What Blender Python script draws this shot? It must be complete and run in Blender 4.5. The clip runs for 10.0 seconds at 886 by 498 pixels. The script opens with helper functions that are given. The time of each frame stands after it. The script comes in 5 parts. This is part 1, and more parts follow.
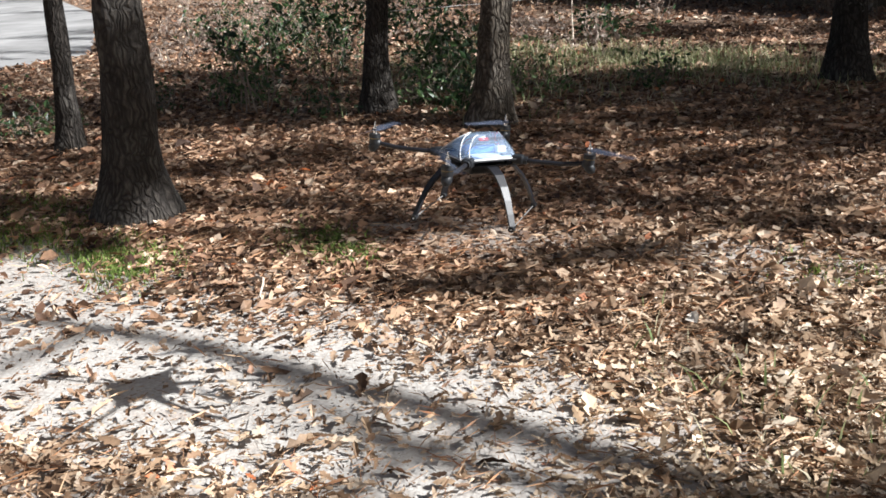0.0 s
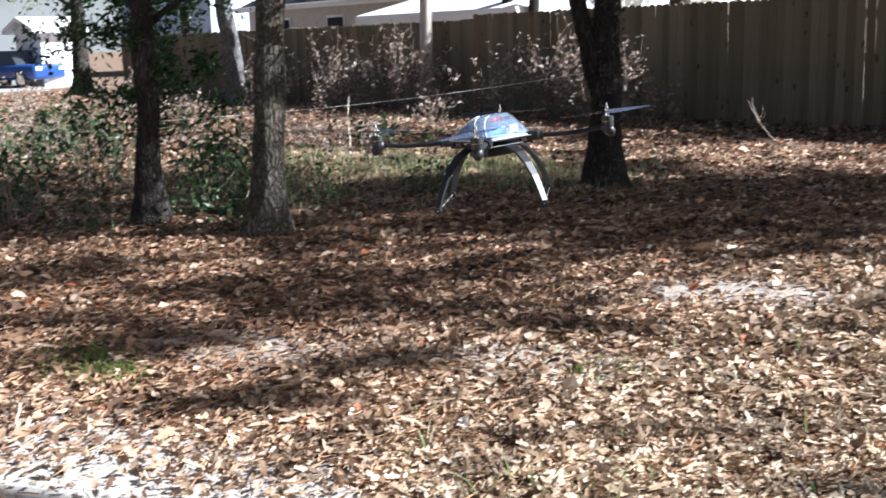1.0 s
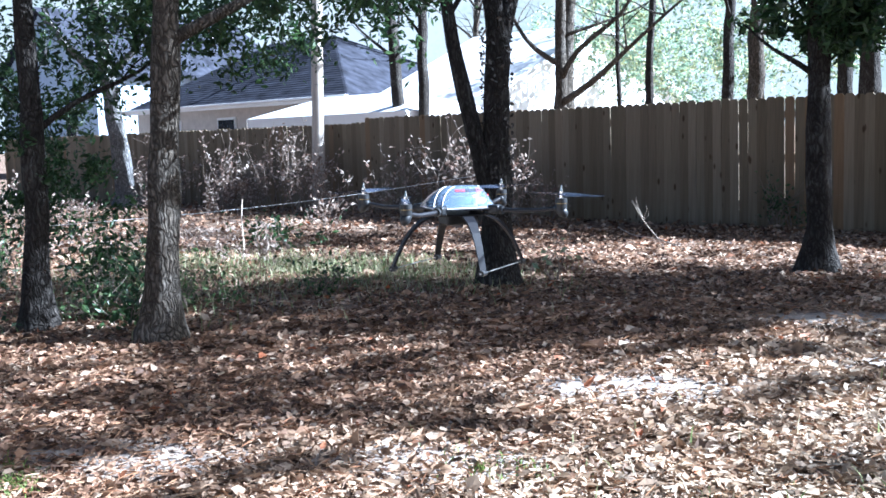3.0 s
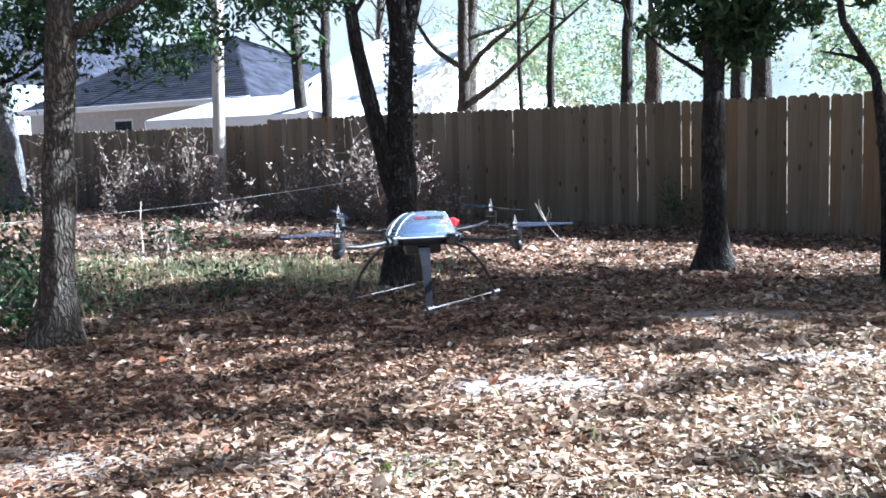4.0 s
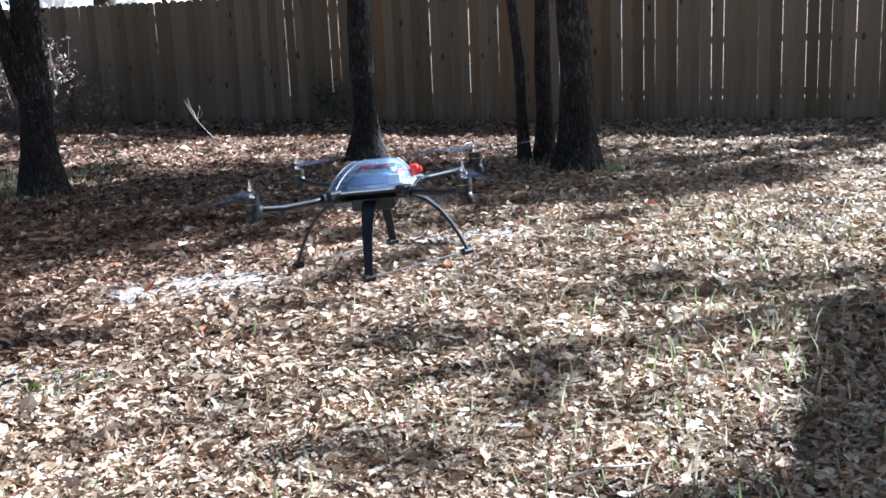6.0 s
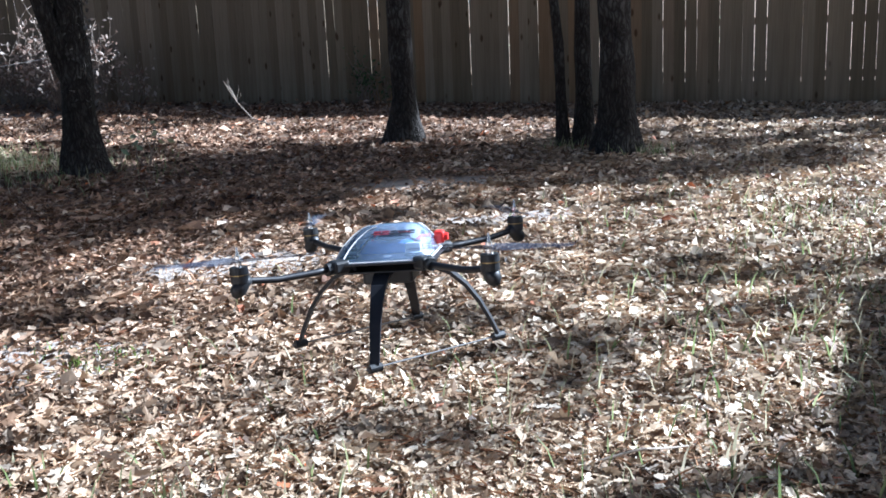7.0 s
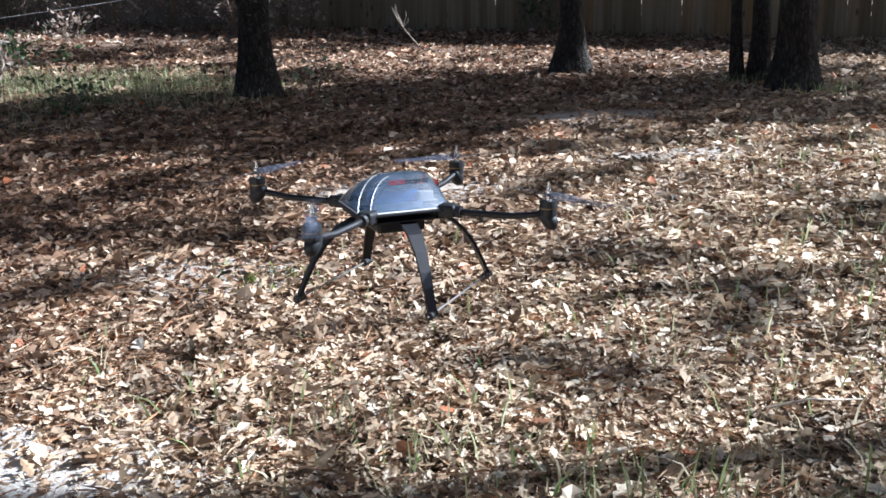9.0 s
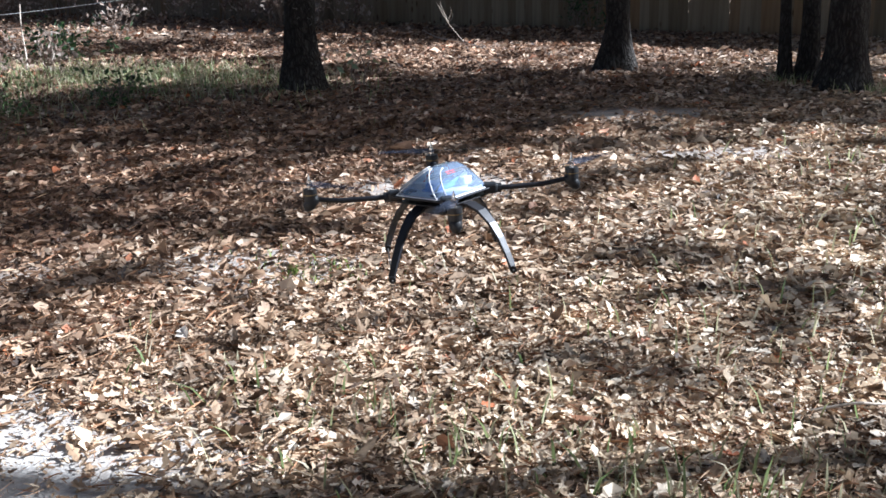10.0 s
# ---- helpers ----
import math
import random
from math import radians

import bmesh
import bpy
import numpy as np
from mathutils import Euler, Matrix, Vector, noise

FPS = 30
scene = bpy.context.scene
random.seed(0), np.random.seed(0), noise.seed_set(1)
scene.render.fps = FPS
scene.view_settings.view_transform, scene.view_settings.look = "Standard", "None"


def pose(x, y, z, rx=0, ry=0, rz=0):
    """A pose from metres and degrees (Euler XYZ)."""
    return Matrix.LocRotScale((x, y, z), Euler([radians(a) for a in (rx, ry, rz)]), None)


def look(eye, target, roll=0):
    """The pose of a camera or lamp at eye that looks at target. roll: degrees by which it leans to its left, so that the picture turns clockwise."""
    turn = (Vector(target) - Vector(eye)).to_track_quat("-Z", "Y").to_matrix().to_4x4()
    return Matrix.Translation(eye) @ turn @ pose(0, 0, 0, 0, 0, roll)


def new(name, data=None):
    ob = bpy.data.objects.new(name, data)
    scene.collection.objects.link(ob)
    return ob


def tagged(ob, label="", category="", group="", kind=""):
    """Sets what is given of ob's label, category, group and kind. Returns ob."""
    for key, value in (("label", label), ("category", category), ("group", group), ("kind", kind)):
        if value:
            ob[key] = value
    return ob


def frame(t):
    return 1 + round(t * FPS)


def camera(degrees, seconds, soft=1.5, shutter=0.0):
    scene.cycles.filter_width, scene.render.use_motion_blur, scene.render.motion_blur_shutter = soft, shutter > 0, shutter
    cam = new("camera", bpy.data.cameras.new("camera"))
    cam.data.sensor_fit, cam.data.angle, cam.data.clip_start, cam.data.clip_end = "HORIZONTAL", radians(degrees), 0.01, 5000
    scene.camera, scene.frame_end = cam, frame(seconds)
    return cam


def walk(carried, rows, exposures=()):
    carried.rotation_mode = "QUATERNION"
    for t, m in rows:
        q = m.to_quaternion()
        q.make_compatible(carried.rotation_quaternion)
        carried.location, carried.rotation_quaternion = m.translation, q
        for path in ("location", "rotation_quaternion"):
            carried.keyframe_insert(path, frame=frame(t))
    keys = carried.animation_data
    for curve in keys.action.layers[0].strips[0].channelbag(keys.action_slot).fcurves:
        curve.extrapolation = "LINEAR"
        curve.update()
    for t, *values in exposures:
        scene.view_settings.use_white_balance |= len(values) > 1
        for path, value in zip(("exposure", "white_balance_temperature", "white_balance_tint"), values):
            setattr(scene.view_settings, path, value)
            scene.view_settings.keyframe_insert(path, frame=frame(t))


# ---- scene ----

# ---------------------------------------------------------------- camera
cam = camera(45.5, 10.0, soft=1.6, shutter=0.15)
PATH = [
    (0.0, -0.062, -0.014, 1.457, 62.62, -16.52, -3.00),
    (0.5, -0.037, 0.023, 1.467, 60.47, -14.48, -2.85),
    (1.0, -0.012, 0.037, 1.490, 50.60, -11.44, -1.93),
    (1.5, 0.017, -0.028, 1.512, 43.22, -8.42, -1.38),
    (2.0, -0.009, -0.034, 1.505, 41.61, -7.82, -1.71),
    (2.2, -0.004, -0.034, 1.506, 41.70, -7.50, -1.75),
    (3.3, 0.025, -0.036, 1.513, 45.05, -6.05, -1.90),
    (3.5, 0.027, -0.036, 1.513, 43.55, -5.75, -1.89),
    (4.0, 0.014, -0.039, 1.494, 39.30, -6.23, -1.67),
    (4.5, 0.020, -0.003, 1.491, 34.12, -9.63, -1.82),
    (5.0, 0.043, 0.011, 1.470, 25.67, -12.61, -2.21),
    (5.5, 0.039, 0.007, 1.478, 22.34, -12.47, -2.44),
    (5.7, 0.038, 0.010, 1.476, 20.80, -12.50, -2.45),
    (6.8, 0.033, 0.030, 1.458, 23.00, -12.50, -2.50),
    (7.0, 0.031, 0.032, 1.455, 23.26, -13.30, -2.50),
    (7.5, 0.004, 0.019, 1.452, 25.89, -18.00, -2.77),
    (8.0, 0.015, 0.033, 1.453, 26.88, -19.35, -2.65),
    (8.5, -0.002, 0.023, 1.476, 28.85, -17.31, -2.39),
    (9.0, -0.012, 0.003, 1.467, 32.03, -16.74, -2.21),
    (9.5, -0.007, -0.003, 1.456, 33.53, -16.47, -2.11),
    (10.0, -0.022, -0.003, 1.462, 34.29, -16.87, -1.81),
]
walk(cam, [(t, pose(x, y, z, 90 + pitch, 0, yaw) @ pose(0, 0, 0, 0, 0, roll)) for t, x, y, z, yaw, pitch, roll in PATH],
     [(0.0, 1.48, 6000, 9), (0.5, 1.47, 6000, 9), (1.0, 1.98, 5600, 9), (1.5, 2.38, 4900, 8), (2.0, 2.53, 4700, 7), (3.5, 2.67, 4900, 7), (4.5, 2.58, 4950, 7), (5.5, 2.33, 4950, 7), (7.5, 2.09, 5000, 7), (9.0, 1.89, 5300, 8), (10.0, 1.87, 5350, 9)])

# ---------------------------------------------------------------- light
SUN_ELEV, SUN_AZ = radians(34), radians(46)          # azimuth from +x towards +y
world = bpy.data.worlds.new("sky")
scene.world = world
world.use_nodes = True
wn = world.node_tree.nodes
sky = wn.new("ShaderNodeTexSky")
sky.sky_type, sky.sun_disc = "NISHITA", False
sky.sun_elevation, sky.sun_rotation = SUN_ELEV, radians(90) - SUN_AZ
sky.air_density, sky.dust_density, sky.ozone_density = 1.0, 7.0, 1.5
world.node_tree.links.new(sky.outputs[0], wn["Background"].inputs[0])
wn["Background"].inputs[1].default_value = 0.0235
sun_data = bpy.data.lights.new("sun", "SUN")
sun_data.energy, sun_data.angle, sun_data.color = 5.0, radians(0.6), (1.0, 0.96, 0.9)
sun = new("sun", sun_data)
to_sun = Vector((math.cos(SUN_ELEV) * math.cos(SUN_AZ), math.cos(SUN_ELEV) * math.sin(SUN_AZ), math.sin(SUN_ELEV)))
sun.matrix_world = look((20, 20, 30), Vector((20, 20, 30)) - to_sun)


# ---------------------------------------------------------------- materials
def material(name, rough=0.7, metal=0.0, spec=0.4):
    m = bpy.data.materials.new(name)
    m.use_nodes = True
    b = m.node_tree.nodes["Principled BSDF"]
    b.inputs["Roughness"].default_value, b.inputs["Metallic"].default_value = rough, metal
    b.inputs["Specular IOR Level"].default_value = spec
    return m, m.node_tree.nodes, m.node_tree.links, b


def ramp(nodes, links, fac, stops):
    r = nodes.new("ShaderNodeValToRGB")
    while len(r.color_ramp.elements) < len(stops):
        r.color_ramp.elements.new(0.5)
    for e, (p, c) in zip(r.color_ramp.elements, stops):
        e.position, e.color = p, (*c, 1)
    links.new(fac, r.inputs[0])
    return r.outputs[0]


def noise_tex(nodes, links, scale, detail=4, stretch=(1, 1, 1), source="Object", rough=0.6):
    co, mp, tx = nodes.new("ShaderNodeTexCoord"), nodes.new("ShaderNodeMapping"), nodes.new("ShaderNodeTexNoise")
    mp.inputs["Scale"].default_value = stretch
    tx.inputs["Scale"].default_value, tx.inputs["Detail"].default_value, tx.inputs["Roughness"].default_value = scale, detail, rough
    links.new(co.outputs[source], mp.inputs[0])
    links.new(mp.outputs[0], tx.inputs[0])
    return tx.outputs["Fac"]


def mixed(nodes, links, fac, a, b, kind="MIX"):
    m = nodes.new("ShaderNodeMix")
    m.data_type, m.blend_type = "RGBA", kind
    for value, i in ((fac, 0), (a, 6), (b, 7)):
        if isinstance(value, (int, float)):
            m.inputs[i].default_value = value
        elif isinstance(value, tuple):
            m.inputs[i].default_value = (*value, 1)
        else:
            links.new(value, m.inputs[i])
    return m.outputs[2]


def bump(nodes, links, b, height, strength, distance=0.01):
    n = nodes.new("ShaderNodeBump")
    n.inputs["Strength"].default_value, n.inputs["Distance"].default_value = strength, distance
    links.new(height, n.inputs["Height"])
    links.new(n.outputs[0], b.inputs["Normal"])


def plain(name, colour, rough=0.6, metal=0.0, vary=0.25, scale=6.0, spec=0.4, stretch=(1, 1, 1)):
    m, n, l, b = material(name, rough, metal, spec)
    f = noise_tex(n, l, scale, 5, stretch)
    dark, light = tuple(c * (1 - vary) for c in colour), tuple(min(1, c * (1 + vary)) for c in colour)
    l.new(ramp(n, l, f, [(0.3, dark), (0.7, light)]), b.inputs["Base Color"])
    bump(n, l, b, noise_tex(n, l, scale * 8, 3, stretch), 0.15, 0.002)
    return m


def bark(name, dark, light, patch):
    """Ridged bark: upright plates parted by dark cracks, with lichen patches."""
    m, n, l, b = material(name, 0.92, 0, 0.2)
    co, mp, warp, off, vo = (n.new("ShaderNode" + k) for k in ("TexCoord", "Mapping", "TexNoise", "VectorMath", "TexVoronoi"))
    warp.inputs["Scale"].default_value = 7.0
    off.operation = "MULTIPLY_ADD"
    off.inputs[1].default_value = (0.12, 0.12, 0.5)
    mp.inputs["Scale"].default_value = (1, 1, 0.17)
    vo.feature = "DISTANCE_TO_EDGE"
    vo.inputs["Scale"].default_value = 30.0
    l.new(co.outputs["Object"], warp.inputs[0])
    l.new(warp.outputs["Color"], off.inputs[0])
    l.new(co.outputs["Object"], off.inputs[2])
    l.new(off.outputs[0], mp.inputs[0])
    l.new(mp.outputs[0], vo.inputs[0])
    fibre = noise_tex(n, l, 42, 6, (1, 1, 0.22), rough=0.75)
    big = noise_tex(n, l, 2.6, 5)
    col = ramp(n, l, fibre, [(0.36, tuple(c * 0.5 for c in light)), (0.52, light), (0.68, tuple(c * 1.5 for c in light))])
    lichen = ramp(n, l, big, [(0.5, (0, 0, 0)), (0.62, (0.75, 0.75, 0.75))])
    col = mixed(n, l, lichen, col, patch)
    plate = ramp(n, l, vo.outputs["Distance"], [(0.0, (0.15, 0.15, 0.15)), (0.3, (1, 1, 1))])
    l.new(mixed(n, l, plate, dark, col), b.inputs["Base Color"])
    bump(n, l, b, mixed(n, l, 0.4, plate, fibre), 1.0, 0.035)
    return m


def leafy(name, stops, glow=0.35, rough=0.6, spec=0.3):
    """Leaves: colour by leaf, with light coming through."""
    m, n, l, b = material(name, rough, 0, spec)
    geo = n.new("ShaderNodeNewGeometry")
    col = ramp(n, l, geo.outputs["Random Per Island"], stops)
    big = noise_tex(n, l, 0.8, 3)
    col = mixed(n, l, 0.45, col, ramp(n, l, big, [(0.3, (0.45, 0.45, 0.45)), (0.7, (1.3, 1.25, 1.2))]), "MULTIPLY")
    l.new(col, b.inputs["Base Color"])
    if glow:
        tr, mx = n.new("ShaderNodeBsdfTranslucent"), n.new("ShaderNodeMixShader")
        l.new(col, tr.inputs[0])
        mx.inputs[0].default_value = glow
        l.new(b.outputs[0], mx.inputs[1])
        l.new(tr.outputs[0], mx.inputs[2])
        l.new(mx.outputs[0], n["Material Output"].inputs[0])
    return m


def litter_leaves(name, pale, rust):
    """Fallen leaves: paler towards +x, rust-brown towards -x, with a noisy border."""
    m, n, l, b = material(name, 0.6, 0, 0.25)
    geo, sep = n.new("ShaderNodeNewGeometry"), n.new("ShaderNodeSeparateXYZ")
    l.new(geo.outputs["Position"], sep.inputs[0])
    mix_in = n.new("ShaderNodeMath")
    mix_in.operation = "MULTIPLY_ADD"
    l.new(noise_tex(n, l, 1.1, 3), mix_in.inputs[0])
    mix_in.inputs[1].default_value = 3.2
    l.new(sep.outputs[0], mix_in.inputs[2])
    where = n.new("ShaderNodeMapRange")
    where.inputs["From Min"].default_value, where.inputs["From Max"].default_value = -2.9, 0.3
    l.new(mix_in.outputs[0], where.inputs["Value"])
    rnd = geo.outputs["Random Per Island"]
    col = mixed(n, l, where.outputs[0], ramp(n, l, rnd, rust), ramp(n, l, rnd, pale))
    # darker and paler patches, a hand to a pace across
    patch_tone = ramp(n, l, noise_tex(n, l, 2.4, 7, rough=0.72), [(0.36, (0.3, 0.275, 0.26)), (0.48, (0.9, 0.88, 0.86)), (0.64, (1.5, 1.52, 1.52))])
    col = mixed(n, l, 0.85, col, patch_tone, "MULTIPLY")
    l.new(col, b.inputs["Base Color"])
    tr, mx = n.new("ShaderNodeBsdfTranslucent"), n.new("ShaderNodeMixShader")
    l.new(col, tr.inputs[0])
    mx.inputs[0].default_value = 0.2
    l.new(b.outputs[0], mx.inputs[1])
    l.new(tr.outputs[0], mx.inputs[2])
    l.new(mx.outputs[0], n["Material Output"].inputs[0])
    return m


BARK_OAK = bark("oak_bark", (0.022, 0.018, 0.014), (0.145, 0.122, 0.097), (0.22, 0.2, 0.175))
BARK_DARK = bark("dark_bark", (0.014, 0.012, 0.011), (0.06, 0.052, 0.045), (0.12, 0.112, 0.1))
BARK_PALE = bark("pale_bark", (0.06, 0.057, 0.055), (0.2, 0.195, 0.19), (0.36, 0.355, 0.35))
BARK_FLAKE = leafy("bark_flakes", [(0.0, (0.05, 0.043, 0.036)), (0.6, (0.15, 0.135, 0.12)), (1.0, (0.3, 0.28, 0.26))], 0.0, 0.9, 0.2)
LITTER = litter_leaves("fallen_leaves",
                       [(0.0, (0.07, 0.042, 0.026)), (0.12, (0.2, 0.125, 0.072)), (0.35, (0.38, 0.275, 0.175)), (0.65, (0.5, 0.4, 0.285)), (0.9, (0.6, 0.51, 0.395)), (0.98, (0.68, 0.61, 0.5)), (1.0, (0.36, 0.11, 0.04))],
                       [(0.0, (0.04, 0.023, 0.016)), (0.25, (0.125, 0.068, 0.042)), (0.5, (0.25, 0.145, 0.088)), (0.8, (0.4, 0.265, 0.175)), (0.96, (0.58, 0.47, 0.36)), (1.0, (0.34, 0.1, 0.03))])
NEEDLES = leafy("pine_straw", [(0.0, (0.25, 0.12, 0.065)), (0.5, (0.42, 0.24, 0.13)), (1.0, (0.56, 0.4, 0.26))], 0.1)
GRASS = leafy("grass_blades", [(0.0, (0.13, 0.19, 0.07)), (0.4, (0.27, 0.32, 0.14)), (0.7, (0.46, 0.44, 0.27)), (1.0, (0.62, 0.56, 0.42))], 0.4)
PALE_LEAF = leafy("pale_leaf", [(0.0, (0.6, 0.55, 0.48)), (1.0, (0.7, 0.66, 0.6))], 0.2)
RED_LEAF = leafy("red_leaf", [(0.0, (0.14, 0.065, 0.035)), (1.0, (0.22, 0.1, 0.05))], 0.2)
MOSS = leafy("moss", [(0.0, (0.08, 0.13, 0.03)), (1.0, (0.22, 0.3, 0.07))], 0.3)
GREEN_DARK = leafy("evergreen_leaves", [(0.0, (0.02, 0.045, 0.018)), (0.6, (0.048, 0.095, 0.034)), (1.0, (0.1, 0.17, 0.06))], 0.42, 0.35, 0.5)
# Paler green with sunlight and distance haze put into the leaf colour.
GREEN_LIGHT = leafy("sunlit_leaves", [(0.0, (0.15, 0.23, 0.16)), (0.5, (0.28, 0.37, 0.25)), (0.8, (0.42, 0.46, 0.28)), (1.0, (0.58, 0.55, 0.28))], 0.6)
GREEN_WEED = leafy("weed_leaves", [(0.0, (0.05, 0.09, 0.035)), (0.6, (0.13, 0.2, 0.08)), (1.0, (0.3, 0.36, 0.18))], 0.4)
DRY_LEAF = leafy("dry_vine_leaves", [(0.0, (0.2, 0.125, 0.095)), (0.5, (0.42, 0.33, 0.27)), (1.0, (0.66, 0.58, 0.51))], 0.45)
TWIG = plain("twig", (0.2, 0.16, 0.13), 0.9, vary=0.35, scale=20)
DEAD_STICK = plain("dead_stick", (0.45, 0.38, 0.31), 0.9, vary=0.3, scale=20)


def ground_material():
    m, n, l, b = material("woodland_floor", 0.95, 0, 0.15)
    fine, mid, big = noise_tex(n, l, 60, 6), noise_tex(n, l, 5, 6), noise_tex(n, l, 0.55, 4)
    crumbs = n.new("ShaderNodeTexVoronoi")
    crumbs.inputs["Scale"].default_value = 17.0
    cell, tone = n.new("ShaderNodeTexCoord"), n.new("ShaderNodeSeparateColor")
    l.new(cell.outputs["Object"], crumbs.inputs[0])
    l.new(crumbs.outputs["Color"], tone.inputs[0])
    flecks = ramp(n, l, tone.outputs[0], [(0.1, (0.03, 0.02, 0.014)), (0.45, (0.13, 0.08, 0.052)), (0.75, (0.26, 0.17, 0.115)), (1.0, (0.46, 0.36, 0.27))])
    soil = mixed(n, l, 0.55, ramp(n, l, mid, [(0.3, (0.045, 0.028, 0.019)), (0.55, (0.13, 0.082, 0.052)), (0.75, (0.24, 0.165, 0.115))]), flecks)
    sand = mixed(n, l, ramp(n, l, mid, [(0.52, (0, 0, 0)), (0.7, (0.35, 0.35, 0.35))]), ramp(n, l, fine, [(0.3, (0.3, 0.275, 0.25)), (0.7, (0.47, 0.445, 0.415))]), soil)
    bare = ramp(n, l, big, [(0.5, (0.0, 0.0, 0.0)), (0.74, (0.35, 0.35, 0.35))])
    geo = n.new("ShaderNodeNewGeometry")
    for cx, cy, sx, sy, much in SAND:
        mp, ln = n.new("ShaderNodeMapping"), n.new("ShaderNodeVectorMath")
        mp.vector_type = "TEXTURE"
        mp.inputs["Location"].default_value, mp.inputs["Scale"].default_value = (cx, cy, 0), (sx, sy, 1)
        mp.inputs["Rotation"].default_value = (0, 0, radians(30))
        ln.operation = "LENGTH"
        l.new(geo.outputs["Position"], mp.inputs[0])
        l.new(mp.outputs[0], ln.inputs[0])
        add = n.new("ShaderNodeMath")
        add.operation = "MULTIPLY_ADD"
        l.new(mid, add.inputs[0])
        add.inputs[1].default_value = -1.2
        l.new(ln.outputs["Value"], add.inputs[2])
        bare = mixed(n, l, 1.0, bare, ramp(n, l, add.outputs[0], [(0.1, (much,) * 3), (0.55, (0, 0, 0))]), "LIGHTEN")
    l.new(mixed(n, l, bare, soil, sand), b.inputs["Base Color"])
    bump(n, l, b, fine, 0.6, 0.01)
    return m


# Patches of bare sand: centre, half axes and how bare.
SAND = [(-3.6, 0.75, 2.2, 0.95, 1.0), (-3.4, 5.12, 0.8, 0.42, 0.62), (-3.35, 7.72, 0.75, 0.4, 0.62), (-3.4, 3.3, 0.75, 0.4, 0.6), (-2.5, 6.5, 0.8, 0.25, 0.6), (-4.5, 2.5, 0.8, 0.35, 0.45), (-5.2, 0.3, 1.4, 0.8, 0.9)]


def bareness(x, y):
    """0 under full litter, 1 on bare sand."""
    best = np.zeros_like(x)
    c, s = math.cos(radians(30)), math.sin(radians(30))
    for cx, cy, sx, sy, much in SAND:
        u, v = (x - cx) * c + (y - cy) * s, -(x - cx) * s + (y - cy) * c
        best = np.maximum(best, np.clip(1.25 - np.hypot(u / sx, v / sy), 0, 1) * much)
    return best


# ---------------------------------------------------------------- builders
def link(name, me, mat, parent=None, label=""):
    ob = new(name, me)
    if mat:
        me.materials.append(mat)
    if parent is not None:
        ob.parent = parent
    if label:
        ob["label"] = label
    return ob


def part(name, bm, mat, parent=None, label="", smooth=False):
    me = bpy.data.meshes.new(name)
    bmesh.ops.recalc_face_normals(bm, faces=bm.faces)
    bm.to_mesh(me)
    bm.free()
    if smooth:
        me.polygons.foreach_set("use_smooth", [True] * len(me.polygons))
    return link(name, me, mat, parent, label)


def box(bm, size, m=Matrix(), bevel=0.0):
    made = bmesh.ops.create_cube(bm, size=1, matrix=m @ Matrix.Diagonal((*size, 1)))
    if bevel:
        edges = list({e for v in made["verts"] for e in v.link_edges})
        bmesh.ops.bevel(bm, geom=edges, offset=bevel, segments=2, affect="EDGES", profile=0.5)


def rod(bm, a, b, r1, r2=None, seg=12):
    a, b = Vector(a), Vector(b)
    d = b - a
    m = Matrix.Translation((a + b) / 2) @ d.to_track_quat("Z", "Y").to_matrix().to_4x4()
    bmesh.ops.create_cone(bm, cap_ends=True, segments=seg, radius1=r1, radius2=r1 if r2 is None else r2, depth=d.length, matrix=m)


def tube(bm, pts, radii, seg=10, rough=0.0, seed=0):
    """A closed tube along points, with an uneven skin."""
    pts = [Vector(p) for p in pts]
    rings = []
    for i, (p, r) in enumerate(zip(pts, radii)):
        d = (pts[min(i + 1, len(pts) - 1)] - pts[max(i - 1, 0)]).normalized()
        side = d.cross(Vector((0.13, 0.97, 0.21))).normalized()
        up = side.cross(d)
        ring = []
        for k in range(seg):
            a = 2 * math.pi * k / seg
            w = side * math.cos(a) + up * math.sin(a)
            q = 1 + rough * noise.noise(Vector((w.x * 1.7 + seed, w.y * 1.7, p.z * 2.2)) )
            ring.append(bm.verts.new(p + w * r * q))
        rings.append(ring)
    for lo, hi in zip(rings, rings[1:]):
        for k in range(seg):
            bm.faces.new((lo[k], lo[(k + 1) % seg], hi[(k + 1) % seg], hi[k]))
    bm.faces.new(rings[0][::-1])
    bm.faces.new(rings[-1])


def curve_pts(a, b, n, bow, rng):
    a, b = Vector(a), Vector(b)
    off = Vector([rng.uniform(-1, 1) for _ in range(3)]) * bow
    off2 = Vector([rng.uniform(-1, 1) for _ in range(3)]) * bow * 0.5
    return [a.lerp(b, i / n) + off * math.sin(math.pi * i / n) + off2 * math.sin(2 * math.pi * i / n) for i in range(n + 1)]


